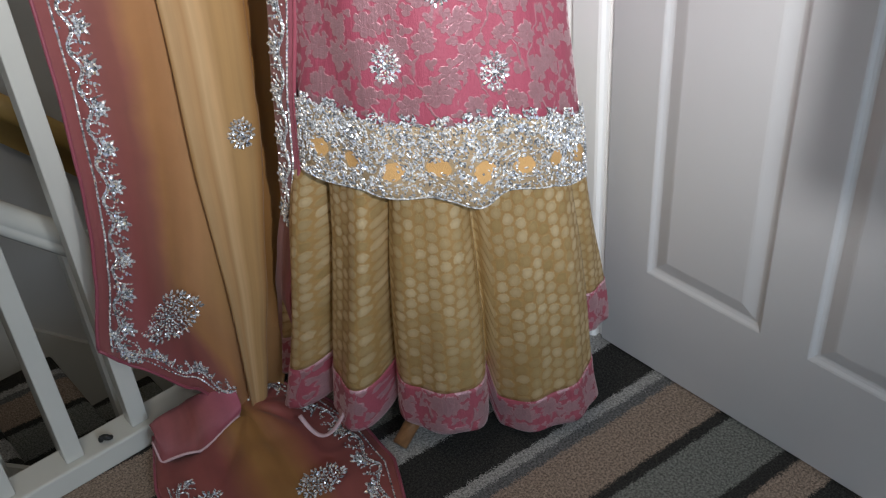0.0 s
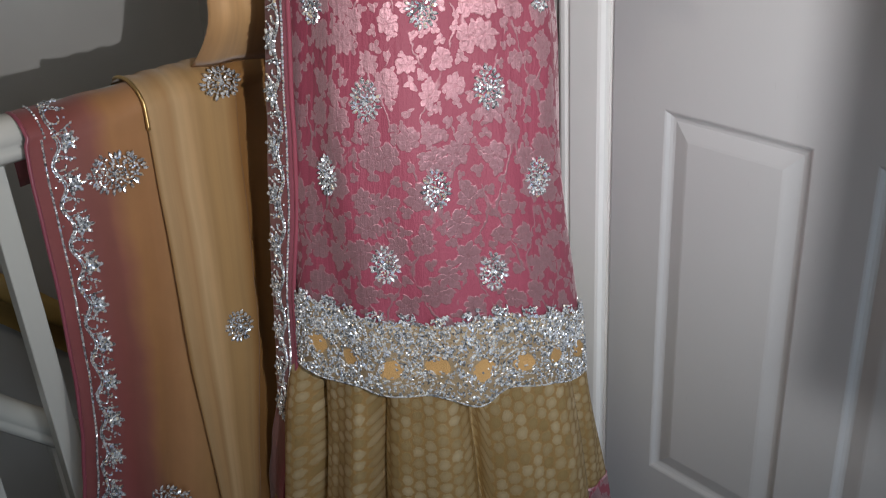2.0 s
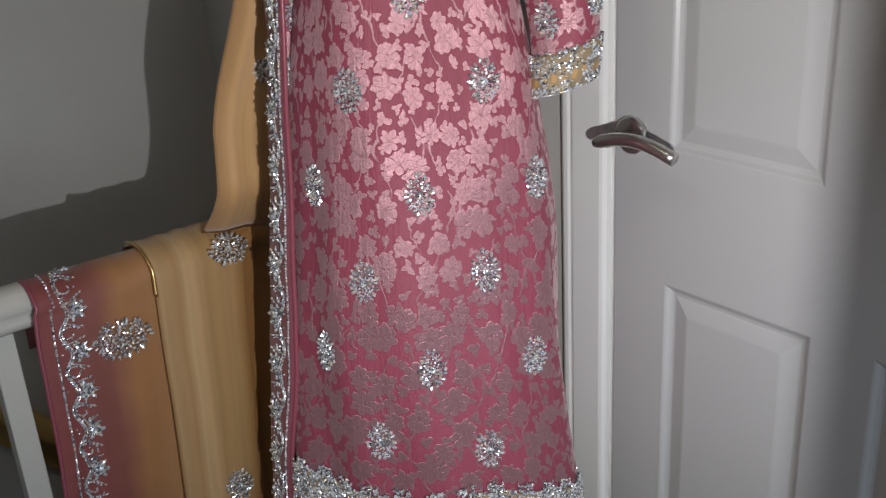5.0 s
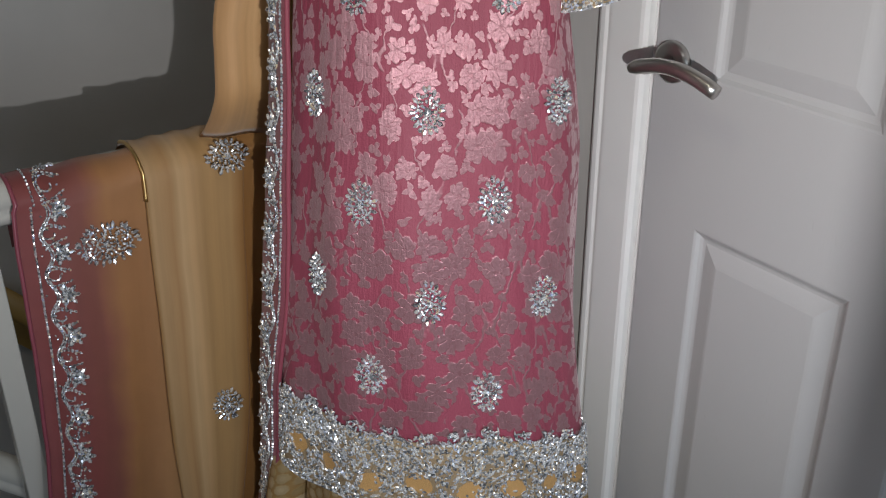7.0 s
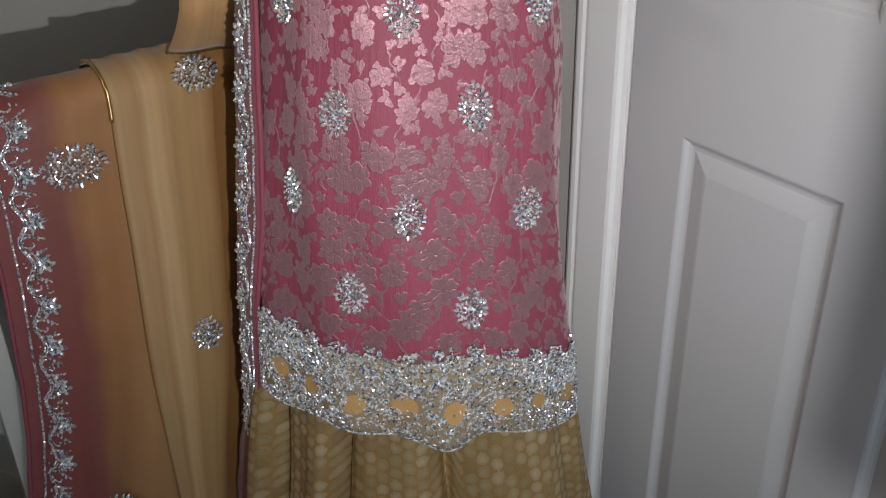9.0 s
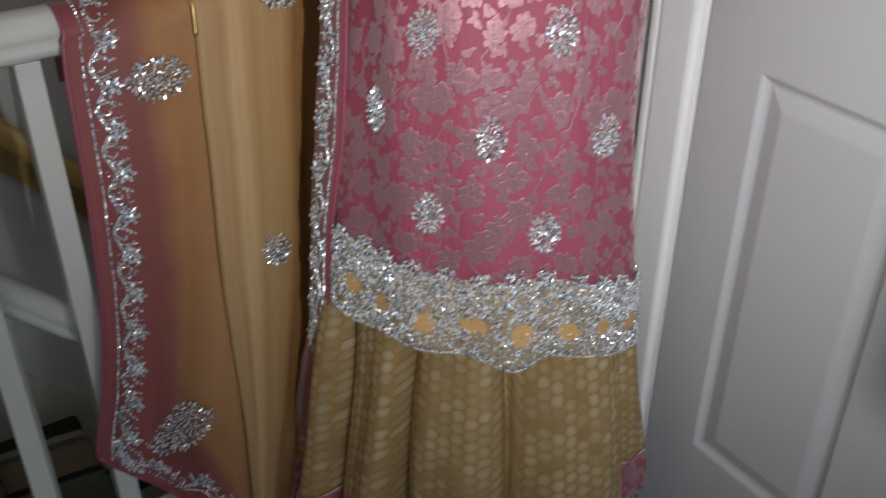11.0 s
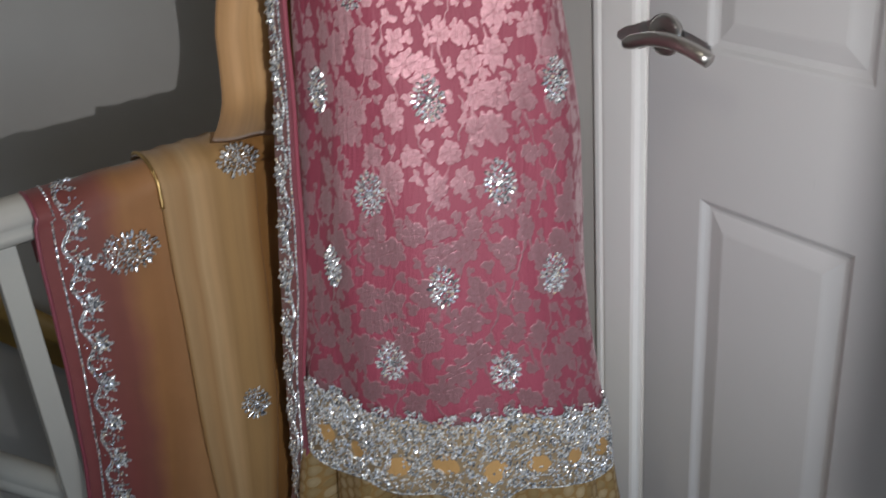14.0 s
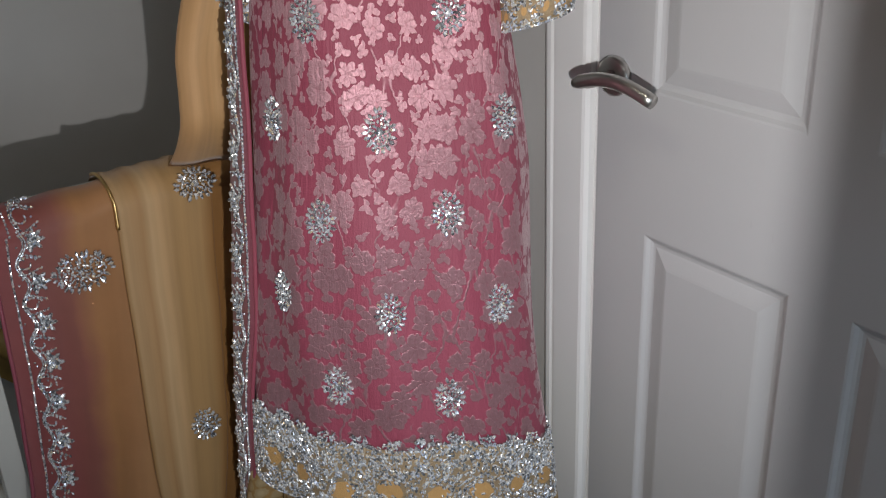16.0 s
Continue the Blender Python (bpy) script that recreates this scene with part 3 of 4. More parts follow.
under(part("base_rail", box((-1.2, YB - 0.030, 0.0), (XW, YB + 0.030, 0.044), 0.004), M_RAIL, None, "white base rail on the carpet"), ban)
spindle = None
for k in range(-13, 6):
    xr = 0.497 + 0.1175 * k
    if spindle is None:
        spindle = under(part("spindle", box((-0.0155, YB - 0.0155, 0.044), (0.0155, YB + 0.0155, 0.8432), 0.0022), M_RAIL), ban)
        ob = spindle
    else:
        ob = spindle.copy()
        scene.collection.objects.link(ob)
    ob.location.x = xr - 0.0155

# the flight behind it, falling along x
SL = -1.04
flight = empty("stair_banister", (0.4, 1.72, 0.0), "white gloss sloping stair banister with square spindles", "banister")


def sloped(x, ref_x, ref_z):
    return ref_z + SL * (x - ref_x)


up = Vector((0, 0, 1))
x0, x1 = -0.62, 1.20
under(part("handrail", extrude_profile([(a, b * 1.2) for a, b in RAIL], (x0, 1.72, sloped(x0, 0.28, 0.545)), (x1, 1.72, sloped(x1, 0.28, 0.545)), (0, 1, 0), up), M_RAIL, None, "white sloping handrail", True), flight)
sx0, sz0 = 0.328, -0.17               # one nosing at the far wall; steps of 0.22 x 0.215
for k in range(-6, 6):
    x = 0.3815 + 0.1175 * k
    top = sloped(x, 0.28, 0.545) - 0.004
    bot = sz0 - 0.215 * (x - sx0) / 0.22 - 0.20
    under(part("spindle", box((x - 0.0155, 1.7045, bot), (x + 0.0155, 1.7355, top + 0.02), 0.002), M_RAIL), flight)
stair = empty("staircase", (0.35, 2.05, -0.6), "carpeted straight staircase going down beside the landing", "staircase", kind="structure")
for k in range(-4, 7):
    nx, nz = sx0 + 0.22 * k, sz0 - 0.215 * k
    if nx > XW:
        break
    b = box((nx - 0.255, 1.752, nz - 0.035), (nx, YF - 0.022, nz), 0.012, seg=3)
    under(part("tread", b, M_CARPET), stair)
    b = box((nx - 0.225, 1.752, nz - 0.215), (nx - 0.018, YF - 0.022, nz - 0.030))
    under(part("riser", b, M_CARPET), stair)
for yy, nm in ((1.738, "string"), (YF - 0.022, "string")):
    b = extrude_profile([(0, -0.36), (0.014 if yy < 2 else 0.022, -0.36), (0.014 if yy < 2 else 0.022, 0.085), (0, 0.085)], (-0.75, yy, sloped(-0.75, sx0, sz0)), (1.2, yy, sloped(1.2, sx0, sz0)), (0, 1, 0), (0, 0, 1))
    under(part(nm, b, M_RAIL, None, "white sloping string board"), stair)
tagged(part("floor_below", box((-1.3, 1.6, -2.7), (XW + 0.11, YF + 0.1, -2.6)), M_CARPET), "carpeted floor at the foot of the stairs", "floor", kind="structure")
tagged(part("wall_under_landing", box((-1.2, 1.50, -2.6), (XW, 1.60, -0.22)), M_WALL), "plain grey wall beneath the landing", "wall", kind="structure")

# pine handrail on the far wall
pine = empty("wall_handrail", (0.5, YF - 0.05, 0.4), "varnished pine handrail sloping along the stairwell wall", "handrail")
hx0, hx1 = 0.333, 1.22
zz = lambda x: 0.577 - 1.11 * (x - 0.353)
PR_ = [(-0.022, -0.03), (-0.026, -0.01), (-0.024, 0.022), (-0.014, 0.040), (0.0, 0.044), (0.014, 0.040), (0.024, 0.022), (0.026, -0.01), (0.022, -0.03)]
under(part("rail", extrude_profile(PR_, (hx0, YF - 0.07, zz(hx0) + 0.03), (hx1, YF - 0.07, zz(hx1) + 0.03), (0, 1, 0), (0, 0, 1)), M_PINE, None, "rounded pine rail", True), pine)
under(part("backboard", extrude_profile([(0, -0.075), (0.022, -0.075), (0.022, 0.03), (0, 0.03)], (hx0 + 0.05, YF - 0.024, zz(hx0 + 0.05) - 0.01), (hx1, YF - 0.024, zz(hx1) - 0.01), (0, 1, 0), (0, 0, 1)), M_PINE, None, "flat pine backing board"), pine)
for x in (0.443, 0.95):
    under(part("bracket", tube([(x, YF - 0.024, zz(x) - 0.03), (x, YF - 0.06, zz(x) - 0.03), (x, YF - 0.075, zz(x) - 0.015)], [0.018, 0.018, 0.014], 14), M_PLASTIC, None, "white round bracket", True), pine)

# ---- the outfit ----
OX, OY = 0.942, 1.223
TH = radians(50.7)
FW = Vector((math.cos(TH), math.sin(TH), 0))
RT = Vector((FW.y, -FW.x, 0))


def lerp_table(z, table):
    if z <= table[0][0]:
        return table[0][1:]
    for a, b in zip(table, table[1:]):
        if z <= b[0]:
            t = (z - a[0]) / (b[0] - a[0])
            t = t * t * (3 - 2 * t) * 0.4 + t * 0.6
            return tuple(p + (q - p) * t for p, q in zip(a[1:], b[1:]))
    return table[-1][1:]


def body(lat, dep, z):
    """A place on the outfit: to the side, away from the front, and up."""
    z += lerp_table(z, [(0.02, 0.0), (0.06, -0.022), (0.13, -0.036), (0.30, -0.016), (0.50, 0.0), (0.70, 0.008), (0.90, 0.019), (1.10, 0.023), (1.50, 0.028)])[0]
    return Vector((OX, OY, z)) + RT * lat + FW * dep


def curve_table(z, table):
    """Like lerp_table, with no kinks at the rows."""
    n = len(table)
    i = 0
    while i < n - 2 and z > table[i + 1][0]:
        i += 1
    a, b = table[i], table[i + 1]
    h = b[0] - a[0]
    t = max(0.0, min(1.0, (z - a[0]) / h))

    def slope(k, c):
        p, q = table[max(0, k - 1)], table[min(n - 1, k + 1)]
        return (q[c] - p[c]) / (q[0] - p[0])
    return tuple((2 * t ** 3 - 3 * t * t + 1) * a[c] + (t ** 3 - 2 * t * t + t) * h * slope(i, c)
                 + (3 * t * t - 2 * t ** 3) * b[c] + (t ** 3 - t * t) * h * slope(i + 1, c) for c in range(1, len(a)))


# height: middle, half width, half depth
KT = [(0.40, -0.042, 0.210, 0.158), (0.58, -0.040, 0.200, 0.150), (0.75, -0.039, 0.183, 0.133), (0.86, -0.034, 0.173, 0.115), (0.95, -0.029, 0.167, 0.098), (1.12, -0.028, 0.148, 0.076),
      (1.25, -0.030, 0.128, 0.072), (1.38, -0.036, 0.132, 0.085), (1.47, -0.036, 0.125, 0.065), (1.52, -0.036, 0.062, 0.045)]


def kameez_at(th, z, out=0.0):
    c, w, b = curve_table(z, KT)
    rip = 0.004 * math.sin(5 * th + 3 * z) + 0.0035 * math.sin(11 * th + 9 * z + 1.0) * min(1, max(0, (1.2 - z) * 2))
    rip += 0.006 * (noise.noise((th * 1.4, z * 4.0, 2.0)))
    front = math.copysign((1 - abs(math.sin(th)) ** 2.8) ** 0.55, math.cos(th))
    return body(c + (w + rip + out) * math.sin(th), 0.05 - (b + rip + out) * front, z)


def kameez_hem(th):
    """Height of the top of the beaded band, all round."""
    s = max(0.0, math.sin(th) - 0.25) / 0.75
    return 0.632 + 0.008 * max(0.0, -math.sin(th)) - 0.066 * s * s - 0.004 * math.cos(3 * th)


def kameez_fn(u, v):
    th = (u - 0.5) * 2 * math.pi
    lo = kameez_hem(th) - 0.115
    return kameez_at(th, lo + (1.52 - lo) * v)


dress = empty("kameez", body(-0.04, 0.05, 0.0), "pink floral jacquard tunic with silver beaded motifs on a stand", "tunic")
tunic = cloth("tunic_body", kameez_fn, 120, 110, M_PINK, dress, "pink jacquard body", lambda u, v: ((u - 0.5) * 1.05, v * 0.95), 0.002)


def band_fn(u, v):
    th = (u - 0.5) * 2 * math.pi
    top = kameez_hem(th)
    x = (curve_table(0.55, KT)[1]) * math.sin(th)
    scallop = 0.004 * abs(math.sin(th * 7.0 + 0.4)) + 0.018 * math.exp(-((x - 0.055) / 0.03) ** 2)
    lo = top - 0.112 - scallop
    return kameez_at(th, lo + (top - lo) * v, 0.0045)


band = cloth("beaded_band", lambda u, v: band_fn(u, v * 0.90), 150, 12, M_BAND, dress, "silver beaded hem band on peach net", lambda u, v: (u, v * 0.90), 0.002)
rng = random.Random(5)
spots = []
for i in range(9000):
    u, v = rng.uniform(0.17, 0.83), rng.uniform(0.02, 1.02)
    cell = (u * 21.0) % 1.0
    ox, oy = (cell - 0.5) / 0.27, (v - 0.37 - 0.05 * math.sin(u * 40)) / 0.115
    d = ox * ox + oy * oy
    if d < 0.8 + 0.5 * math.sin(u * 211) and rng.random() < 0.95:
        continue
    if v > 0.93 and math.sin(u * 190) < -0.2:
        continue
    if v < 0.5 and rng.random() < 0.32:
        continue
    p, nrm, du, dv = on_cloth(band_fn, u, v, 0.0016)
    an = math.atan2(oy, ox) + 1.57 + rng.uniform(-0.5, 0.5) if d < 3 else 9 * math.sin(u * 60 + 4 * v) + rng.uniform(-0.4, 0.4)
    spots.append((p, nrm, du.normalized() * math.cos(an) + dv.normalized() * math.sin(an), rng.uniform(0.0022, 0.0044), rng.uniform(0.0012, 0.0021)))
for i in range(420):
    u = 0.17 + 0.66 * i / 420
    p, nrm, du, dv = on_cloth(band_fn, u, 0.012, 0.0018)
    spots.append((p, nrm, du.normalized(), 0.0024, 0.0015))
stones("band_beadwork", spots, band, "silver beads and cut stones")


def on_kameez(lat, z):
    """Angle round the tunic for a place on its front."""
    c, w, b = curve_table(z, KT)
    return math.asin(max(-0.98, min(0.98, (lat - c) / w)))


MOTIFS = [(-0.103, 1.122), (0.052, 1.124), (-0.165, 1.003), (-0.030, 0.999), (0.105, 1.003), (-0.102, 0.898), (0.046, 0.901),
          (-0.162, 0.806), (-0.027, 0.793), (0.103, 0.783), (-0.097, 0.702), (0.041, 0.680), (-0.030, 1.225), (0.152, 0.655)]
for lat, z in MOTIFS:
    z -= 0.006
    th = on_kameez(lat, z)
    f = lambda u, v: kameez_at((u - 0.5) * 2 * math.pi, v)
    p, nrm, du, dv = on_cloth(f, 0.5 + th / (2 * math.pi), z, 0.0022)
    stones("motif", motif_spots(p, nrm, du.normalized(), dv.normalized(), 0.039, 0.050, "drop"), tunic, "silver beaded flower motif")


def sleeve(side, name):
    def fn(u, v):
        a = u * 2 * math.pi
        z = 1.100 + (1.46 - 1.100) * v
        mid = (0.148 if side > 0 else -0.187) + (-side) * 0.030 * v * v + (0.004 if side > 0 else 0) * math.sin(v * 9)
        wd = (0.038 if side > 0 else 0.020) + 0.012 * v
        tilt = 0.012 * math.cos(a) * side
        return body(mid + wd * math.cos(a), (0.022 if side > 0 else 0.078) + 0.028 * math.sin(a) + 0.01 * v, z + tilt * (1 - v))
    arm = cloth(name, fn, 40, 30, M_PINK, dress, "pink jacquard three-quarter sleeve", lambda u, v: (u * 0.22 + side, v * 0.36), 0.002)

    def cuff_fn(u, v):
        p, nrm, _, _ = on_cloth(fn, u, 0.13 * v - 0.002, 0.0, out=Vector(fn(u, 0.1)) - body((0.148 if side > 0 else -0.187), 0.022 if side > 0 else 0.078, 1.12))
        return p + nrm * 0.003
    cuff = cloth("cuff", cuff_fn, 40, 4, M_BAND, dress, "silver beaded cuff on peach net", None, 0.002)
    r = random.Random(9 if side > 0 else 10)
    sp = []
    for i in range(950):
        u, v = r.random(), r.uniform(0.0, 1.05)
        if 0.22 < v < 0.5 and (u * 9) % 1 < 0.42:
            continue
        p, nrm, du, dv = on_cloth(cuff_fn, u, v, 0.0015, out=Vector(cuff_fn(u, v)) - body((0.148 if side > 0 else -0.187), 0.022 if side > 0 else 0.078, 1.12))
        an = r.uniform(0, 6.28)
        sp.append((p, nrm, du.normalized() * math.cos(an) + dv.normalized() * math.sin(an), r.uniform(0.002, 0.0036), r.uniform(0.0014, 0.002)))
    for i in range(90):
        p, nrm, du, dv = on_cloth(cuff_fn, i / 90, 0.0, 0.0015, out=Vector(cuff_fn(i / 90, 0.0)) - body((0.148 if side > 0 else -0.187), 0.022 if side > 0 else 0.078, 1.12))
        sp.append((p, nrm, du.normalized(), 0.0025, 0.0015))
    stones("cuff_beadwork", sp, cuff, "silver beads and cut stones")
    for u, v in (((0.66, 0.235), (0.90, 0.26)) if side > 0 else ((0.85, 0.28),)):
        p, nrm, du, dv = on_cloth(fn, u, v, 0.002)
        stones("motif", motif_spots(p, nrm, du.normalized(), dv.normalized(), 0.030, 0.042, "drop"), arm, "silver beaded flower motif")


sleeve(1, "sleeve")
sleeve(-1, "sleeve")

# gold skirt
VALLEYS = [-180, -145, -112, -86, -53, -23, 15, 66, 96, 132, 180]


def fold(th):
    d = math.degrees(th)
    d = (d + 180) % 360 - 180
    for a, b in zip(VALLEYS, VALLEYS[1:]):
        if a <= d <= b:
            s = (d - a) / (b - a)
            return 1 - abs(2 * s - 1) ** 4.5, s
    return 0.0, 0.0


def skirt_hem(th):
    f, s = fold(th)
    d = math.degrees(th)
    z = 0.130 + 0.084 * max(0.0, min(1.0, (d - 60) / 12)) - 0.022 * f - 0.010 * max(0.0, min(1.0, d / 15)) + 0.006 * math.sin(4 * th)
    if 15 < d < 66:
        z = max(0.030, z - 0.092 * (1 - s) * min(1.0, (d - 15) / 4))
    if -112 < d < -53:
        z -= 0.018 * f
    return z


def skirt_at(th, t, out=0.0):
    """t: 0 at the waist, 1 at the hem."""
    f, s = fold(th + 0.05 * math.sin(3 * t + th * 4) * (1 - t))
    z = 0.66 + (skirt_hem(th) - 0.66) * t
    w = 0.170 + (0.272 - 0.170) * (t ** 0.75)
    b = 0.125 + (0.150 - 0.125) * t
    r = (0.030 + 0.040 * t) * (f - 0.75) + 0.034 * (0.3 + t) * (s - 0.5) * f + (0.004 + 0.012 * t) * noise.noise((th * 2.6, t * 2.2, 0.5)) + 0.004 * t * math.sin(th * 23 + 3 * t) + out
    r -= 0.034 * t * max(0.0, min(1.0, (math.degrees(th) - 60) / 14))
    c = -0.043 - 0.006 * t
    return body(c + (w + r) * math.sin(th), 0.055 - (b + r) * math.cos(th), z)


skirt = empty("skirt", body(-0.045, 0.055, 0.0), "gold dotted brocade skirt with pink hem on a stand", "skirt")
cloth("skirt_body", lambda u, v: skirt_at((u - 0.5) * 2 * math.pi, v * 0.855), 420, 60, M_GOLD, skirt, "gold brocade pleats", lambda u, v: ((u - 0.5) * 1.75, -v * 0.5), 0.002)
cloth("hem_border", lambda u, v: skirt_at((u - 0.5) * 2 * math.pi, 0.853 + 0.147 * v, 0.0012), 420, 10, M_HEM, skirt, "pink brocade hem with silver flowers", lambda u, v: ((u - 0.5) * 1.75 + 4, -v * 0.075), 0.0025)

loop = [body(-0.297 + 0.075 * t, -0.075 - 0.02 * math.sin(math.pi * t), 0.150 - 0.058 * math.sin(math.pi * (0.12 + 0.80 * t))) for t in (i / 16 for i in range(17))]
under(part("hem_facing", tube(loop, 0.0042, 8, 0.4), mat_paint("pale_satin_tape", (0.50, 0.36, 0.40), 0.3, 300.0, 0.2), None, "pale satin tape under the hem", True), skirt)

# the stand that carries the outfit
stand = empty("dress_stand", body(-0.04, 0.05, 0.0), "brown wooden dress stand hidden beneath the outfit", "dress stand")
under(part("pole", tube([body(-0.04, 0.05, 0.03), body(-0.04, 0.05, 1.47)], 0.016, 14), M_BROWN, None, "", True), stand)
for a in (232, 5, 120):
    d = RT * math.cos(radians(a)) + FW * math.sin(radians(a))
    q = body(-0.04, 0.05, 0.0)
    under(part("foot", tube([q + up * 0.075, q + d * 0.08 + up * 0.055, q + d * 0.165 + up * 0.013], [0.015, 0.014, 0.013], 10), M_BROWN, None, "brown turned foot", True), stand)
under(part("shoulders", tube([body(-0.135, 0.05, 1.45), body(-0.09, 0.05, 1.478), body(-0.036, 0.05, 1.485), body(0.02, 0.05, 1.478), body(0.065, 0.05, 1.45)], [0.012, 0.02, 0.024, 0.02, 0.012], 12), M_BROWN, None, "", True), stand)

# ---- the dupatta ----
dup = empty("dupatta", (0.66, 1.55, 0.85), "rose and peach chiffon shawl with silver borders over the banister", "shawl")
PTOP = 0.889


def settle(p):
    """The shawl's own heights, fitted to the rail and the floor."""
    dx = lerp_table(p.z, [(0.0, -0.030), (0.30, -0.020), (0.50, -0.017), (0.90, -0.013)])[0]
    dz = lerp_table(p.z, [(0.0, 0.0), (0.05, -0.008), (0.30, 0.002), (0.50, 0.010), (0.70, 0.014), (0.90, 0.012)])[0]
    return Vector((p.x + dx, p.y, p.z + dz))


def panel_edges(z):
    """Left edge and width of the front fall at a height."""
    left = lerp_table(z, [(0.0, 0.50), (0.25, 0.452), (0.29, 0.458), (0.40, 0.486), (0.47, 0.499), (0.55, 0.509), (0.69, 0.521), (0.80, 0.527), (0.90, 0.538)])[0]
    right = lerp_table(z, [(0.0, 0.745), (0.18, 0.790), (0.27, 0.802), (0.47, 0.830), (0.55, 0.848), (0.71, 0.878), (0.90, 0.905)])[0]
    return left, right


def panel_bottom(u):
    return lerp_table(u, [(0.0, 0.285), (0.15, 0.225), (0.35, 0.135), (0.55, 0.050), (0.62, 0.030), (1.0, 0.020)])[0]


def panel_fn(u, v):
    """v: 0 at the hem, up the front, over the rail and a little down behind."""
    lo = panel_bottom(u)
    front = 0.86
    if v <= front:
        z = lo + (PTOP - 0.03 - lo) * v / front
        a, b = panel_edges(z)
        x = a + (b - a) * u
        fall = 1 - v / front
        y = 1.558 - 0.012 - 0.045 * math.sin(min(1.0, fall * 1.3) * 1.57)
        y += (0.010 * math.sin(u * 15 + 1.0) + 0.003 * math.sin(u * 30)) * (0.25 + 0.75 * fall)
        k = max(0.0, min(1.0, (u - 0.50) / 0.25))
        y += 0.008 * k * k * (3 - 2 * k)
        y -= 0.018 * math.exp(-((u - 0.04) / 0.05) ** 2) * fall
        return settle(Vector((x, y, z)))
    t = (v - front) / (1 - front)
    a, b = panel_edges(PTOP)
    ang = math.pi * min(1.0, t * 1.5)
    y = YB - 0.036 * math.cos(ang) - 0.010 * (1 - min(1, t * 1.5))
    z = PTOP - 0.03 + 0.030 * math.sin(ang) - max(0.0, t - 0.667) * 0.25
    return settle(Vector((a + (b - a) * u, y, z + 0.001 * math.sin(u * 30))))


PW, PH = 0.34, 0.88
fall_ob = cloth("front_fall", panel_fn, 90, 110, M_DUPATTA, dup, "rose to peach chiffon fall", lambda u, v: (u, v * 2.6), 0.0014)
stones("side_border", vine(panel_fn, PW, PH, 0.055, 0.012, 0.97, 1), fall_ob, "silver beaded scrolling border")
hemfn = lambda a, b: panel_fn(b, a)
stones("end_border", vine(hemfn, PH, PW, 0.030, 0.06, 0.60, 1, seed=4), fall_ob, "silver beaded scrolling border")


FRONT = Vector((-0.10, -0.98, 0.16)).normalized()


def sewn_leaf(place, w, h, host, nrm=FRONT):
    """A beaded leaf that lies flat on the cloth at a place."""
    ob = stones("motif", motif_spots(Vector(place) + nrm * 0.004, nrm, Vector((1, 0.12, 0)), up, w, h, "leaf"), None, "silver beaded leaf motif")
    ob.parent = host


def on_panel(fn, zrange, x, z, ulo=0.0, uhi=1.0):
    """The place on a hanging sheet at a given x and height."""
    x, _, z = settle(Vector((x, 0, z)))
    best = min((abs(q.x - x) + abs(q.z - z), q.y) for q in (fn(ulo + (uhi - ulo) * i / 60, zrange[0] + (zrange[1] - zrange[0]) * j / 80) for i in range(61) for j in range(81)))
    return (x, best[1] - 0.002, z)


# piping on the free edges
side = [panel_fn(0.0, 0.004 + 0.97 * i / 90) + Vector((0, -0.001, 0)) for i in range(91)]
part("piping", tube(side, 0.0028, 8), M_PIPING, fall_ob, "rose satin piping", True)
side = [panel_fn(0.64 * i / 50, 0.0) for i in range(51)]
part("piping", tube(side, 0.0028, 8), M_PIPING, fall_ob, "rose satin piping", True)


sewn_leaf(on_panel(panel_fn, (0.5, 0.85), 0.632, 0.793), 0.076, 0.054, fall_ob)
sewn_leaf(on_panel(panel_fn, (0.0, 0.5), 0.571, 0.287), 0.100, 0.080, fall_ob)


# a narrow fold laid over the first, from the rail to the floor
def over_fn(u, v):
    turn = 0.93
    k = min(1.0, v / turn)
    z = 0.02 + (PTOP - 0.028 - 0.02) * k
    xl = lerp_table(z, [(0.0, 0.672), (0.17, 0.672), (0.48, 0.668), (0.72, 0.682), (0.90, 0.693)])[0]
    xr = lerp_table(z, [(0.0, 0.700), (0.14, 0.722), (0.27, 0.745), (0.54, 0.792), (0.72, 0.812), (0.90, 0.832)])[0]
    fall = 1 - k
    y = YB - 0.052 - 0.052 * math.sin(min(1, fall * 1.3) * 1.57) + 0.0022 * (math.sin(u * 6 + 2 * k) - 0.4) * min(1.0, 4 * fall) - 0.006 * (1 - u) * fall
    if v > turn:
        a = math.pi * (v - turn) / (1 - turn) * 0.9
        y, z = YB - 0.052 * math.cos(a), PTOP - 0.028 + 0.034 * math.sin(a) + 0.0012 * math.sin(u * 26)
    return settle(Vector((xl + (xr - xl) * u, y, z)))


# dark left edge and pale bands: the fold's shadow and light, put in the colours
fold_ob = cloth("upper_fold", over_fn, 40, 70, mat_chiffon("buff_chiffon", [(0.0, (0.30, 0.15, 0.04)), (0.05, (0.50, 0.32, 0.155)), (0.24, (0.42, 0.24, 0.10)), (0.34, (0.56, 0.37, 0.185)), (0.46, (0.51, 0.315, 0.145)), (0.55, (0.42, 0.25, 0.10)), (0.85, (0.45, 0.27, 0.11)), (1.0, AMBER)], 0.22), dup, "buff chiffon fold", None, 0.0014)
trim = [over_fn(0.004, 0.90 + 0.085 * i / 16) + Vector((0.0, -0.002, 0.001)) for i in range(17)]
part("edge_trim", tube(trim, 0.0026, 8), mat_metal("gold_thread", (0.75, 0.52, 0.22), 0.35), fold_ob, "short gold thread edging", True)
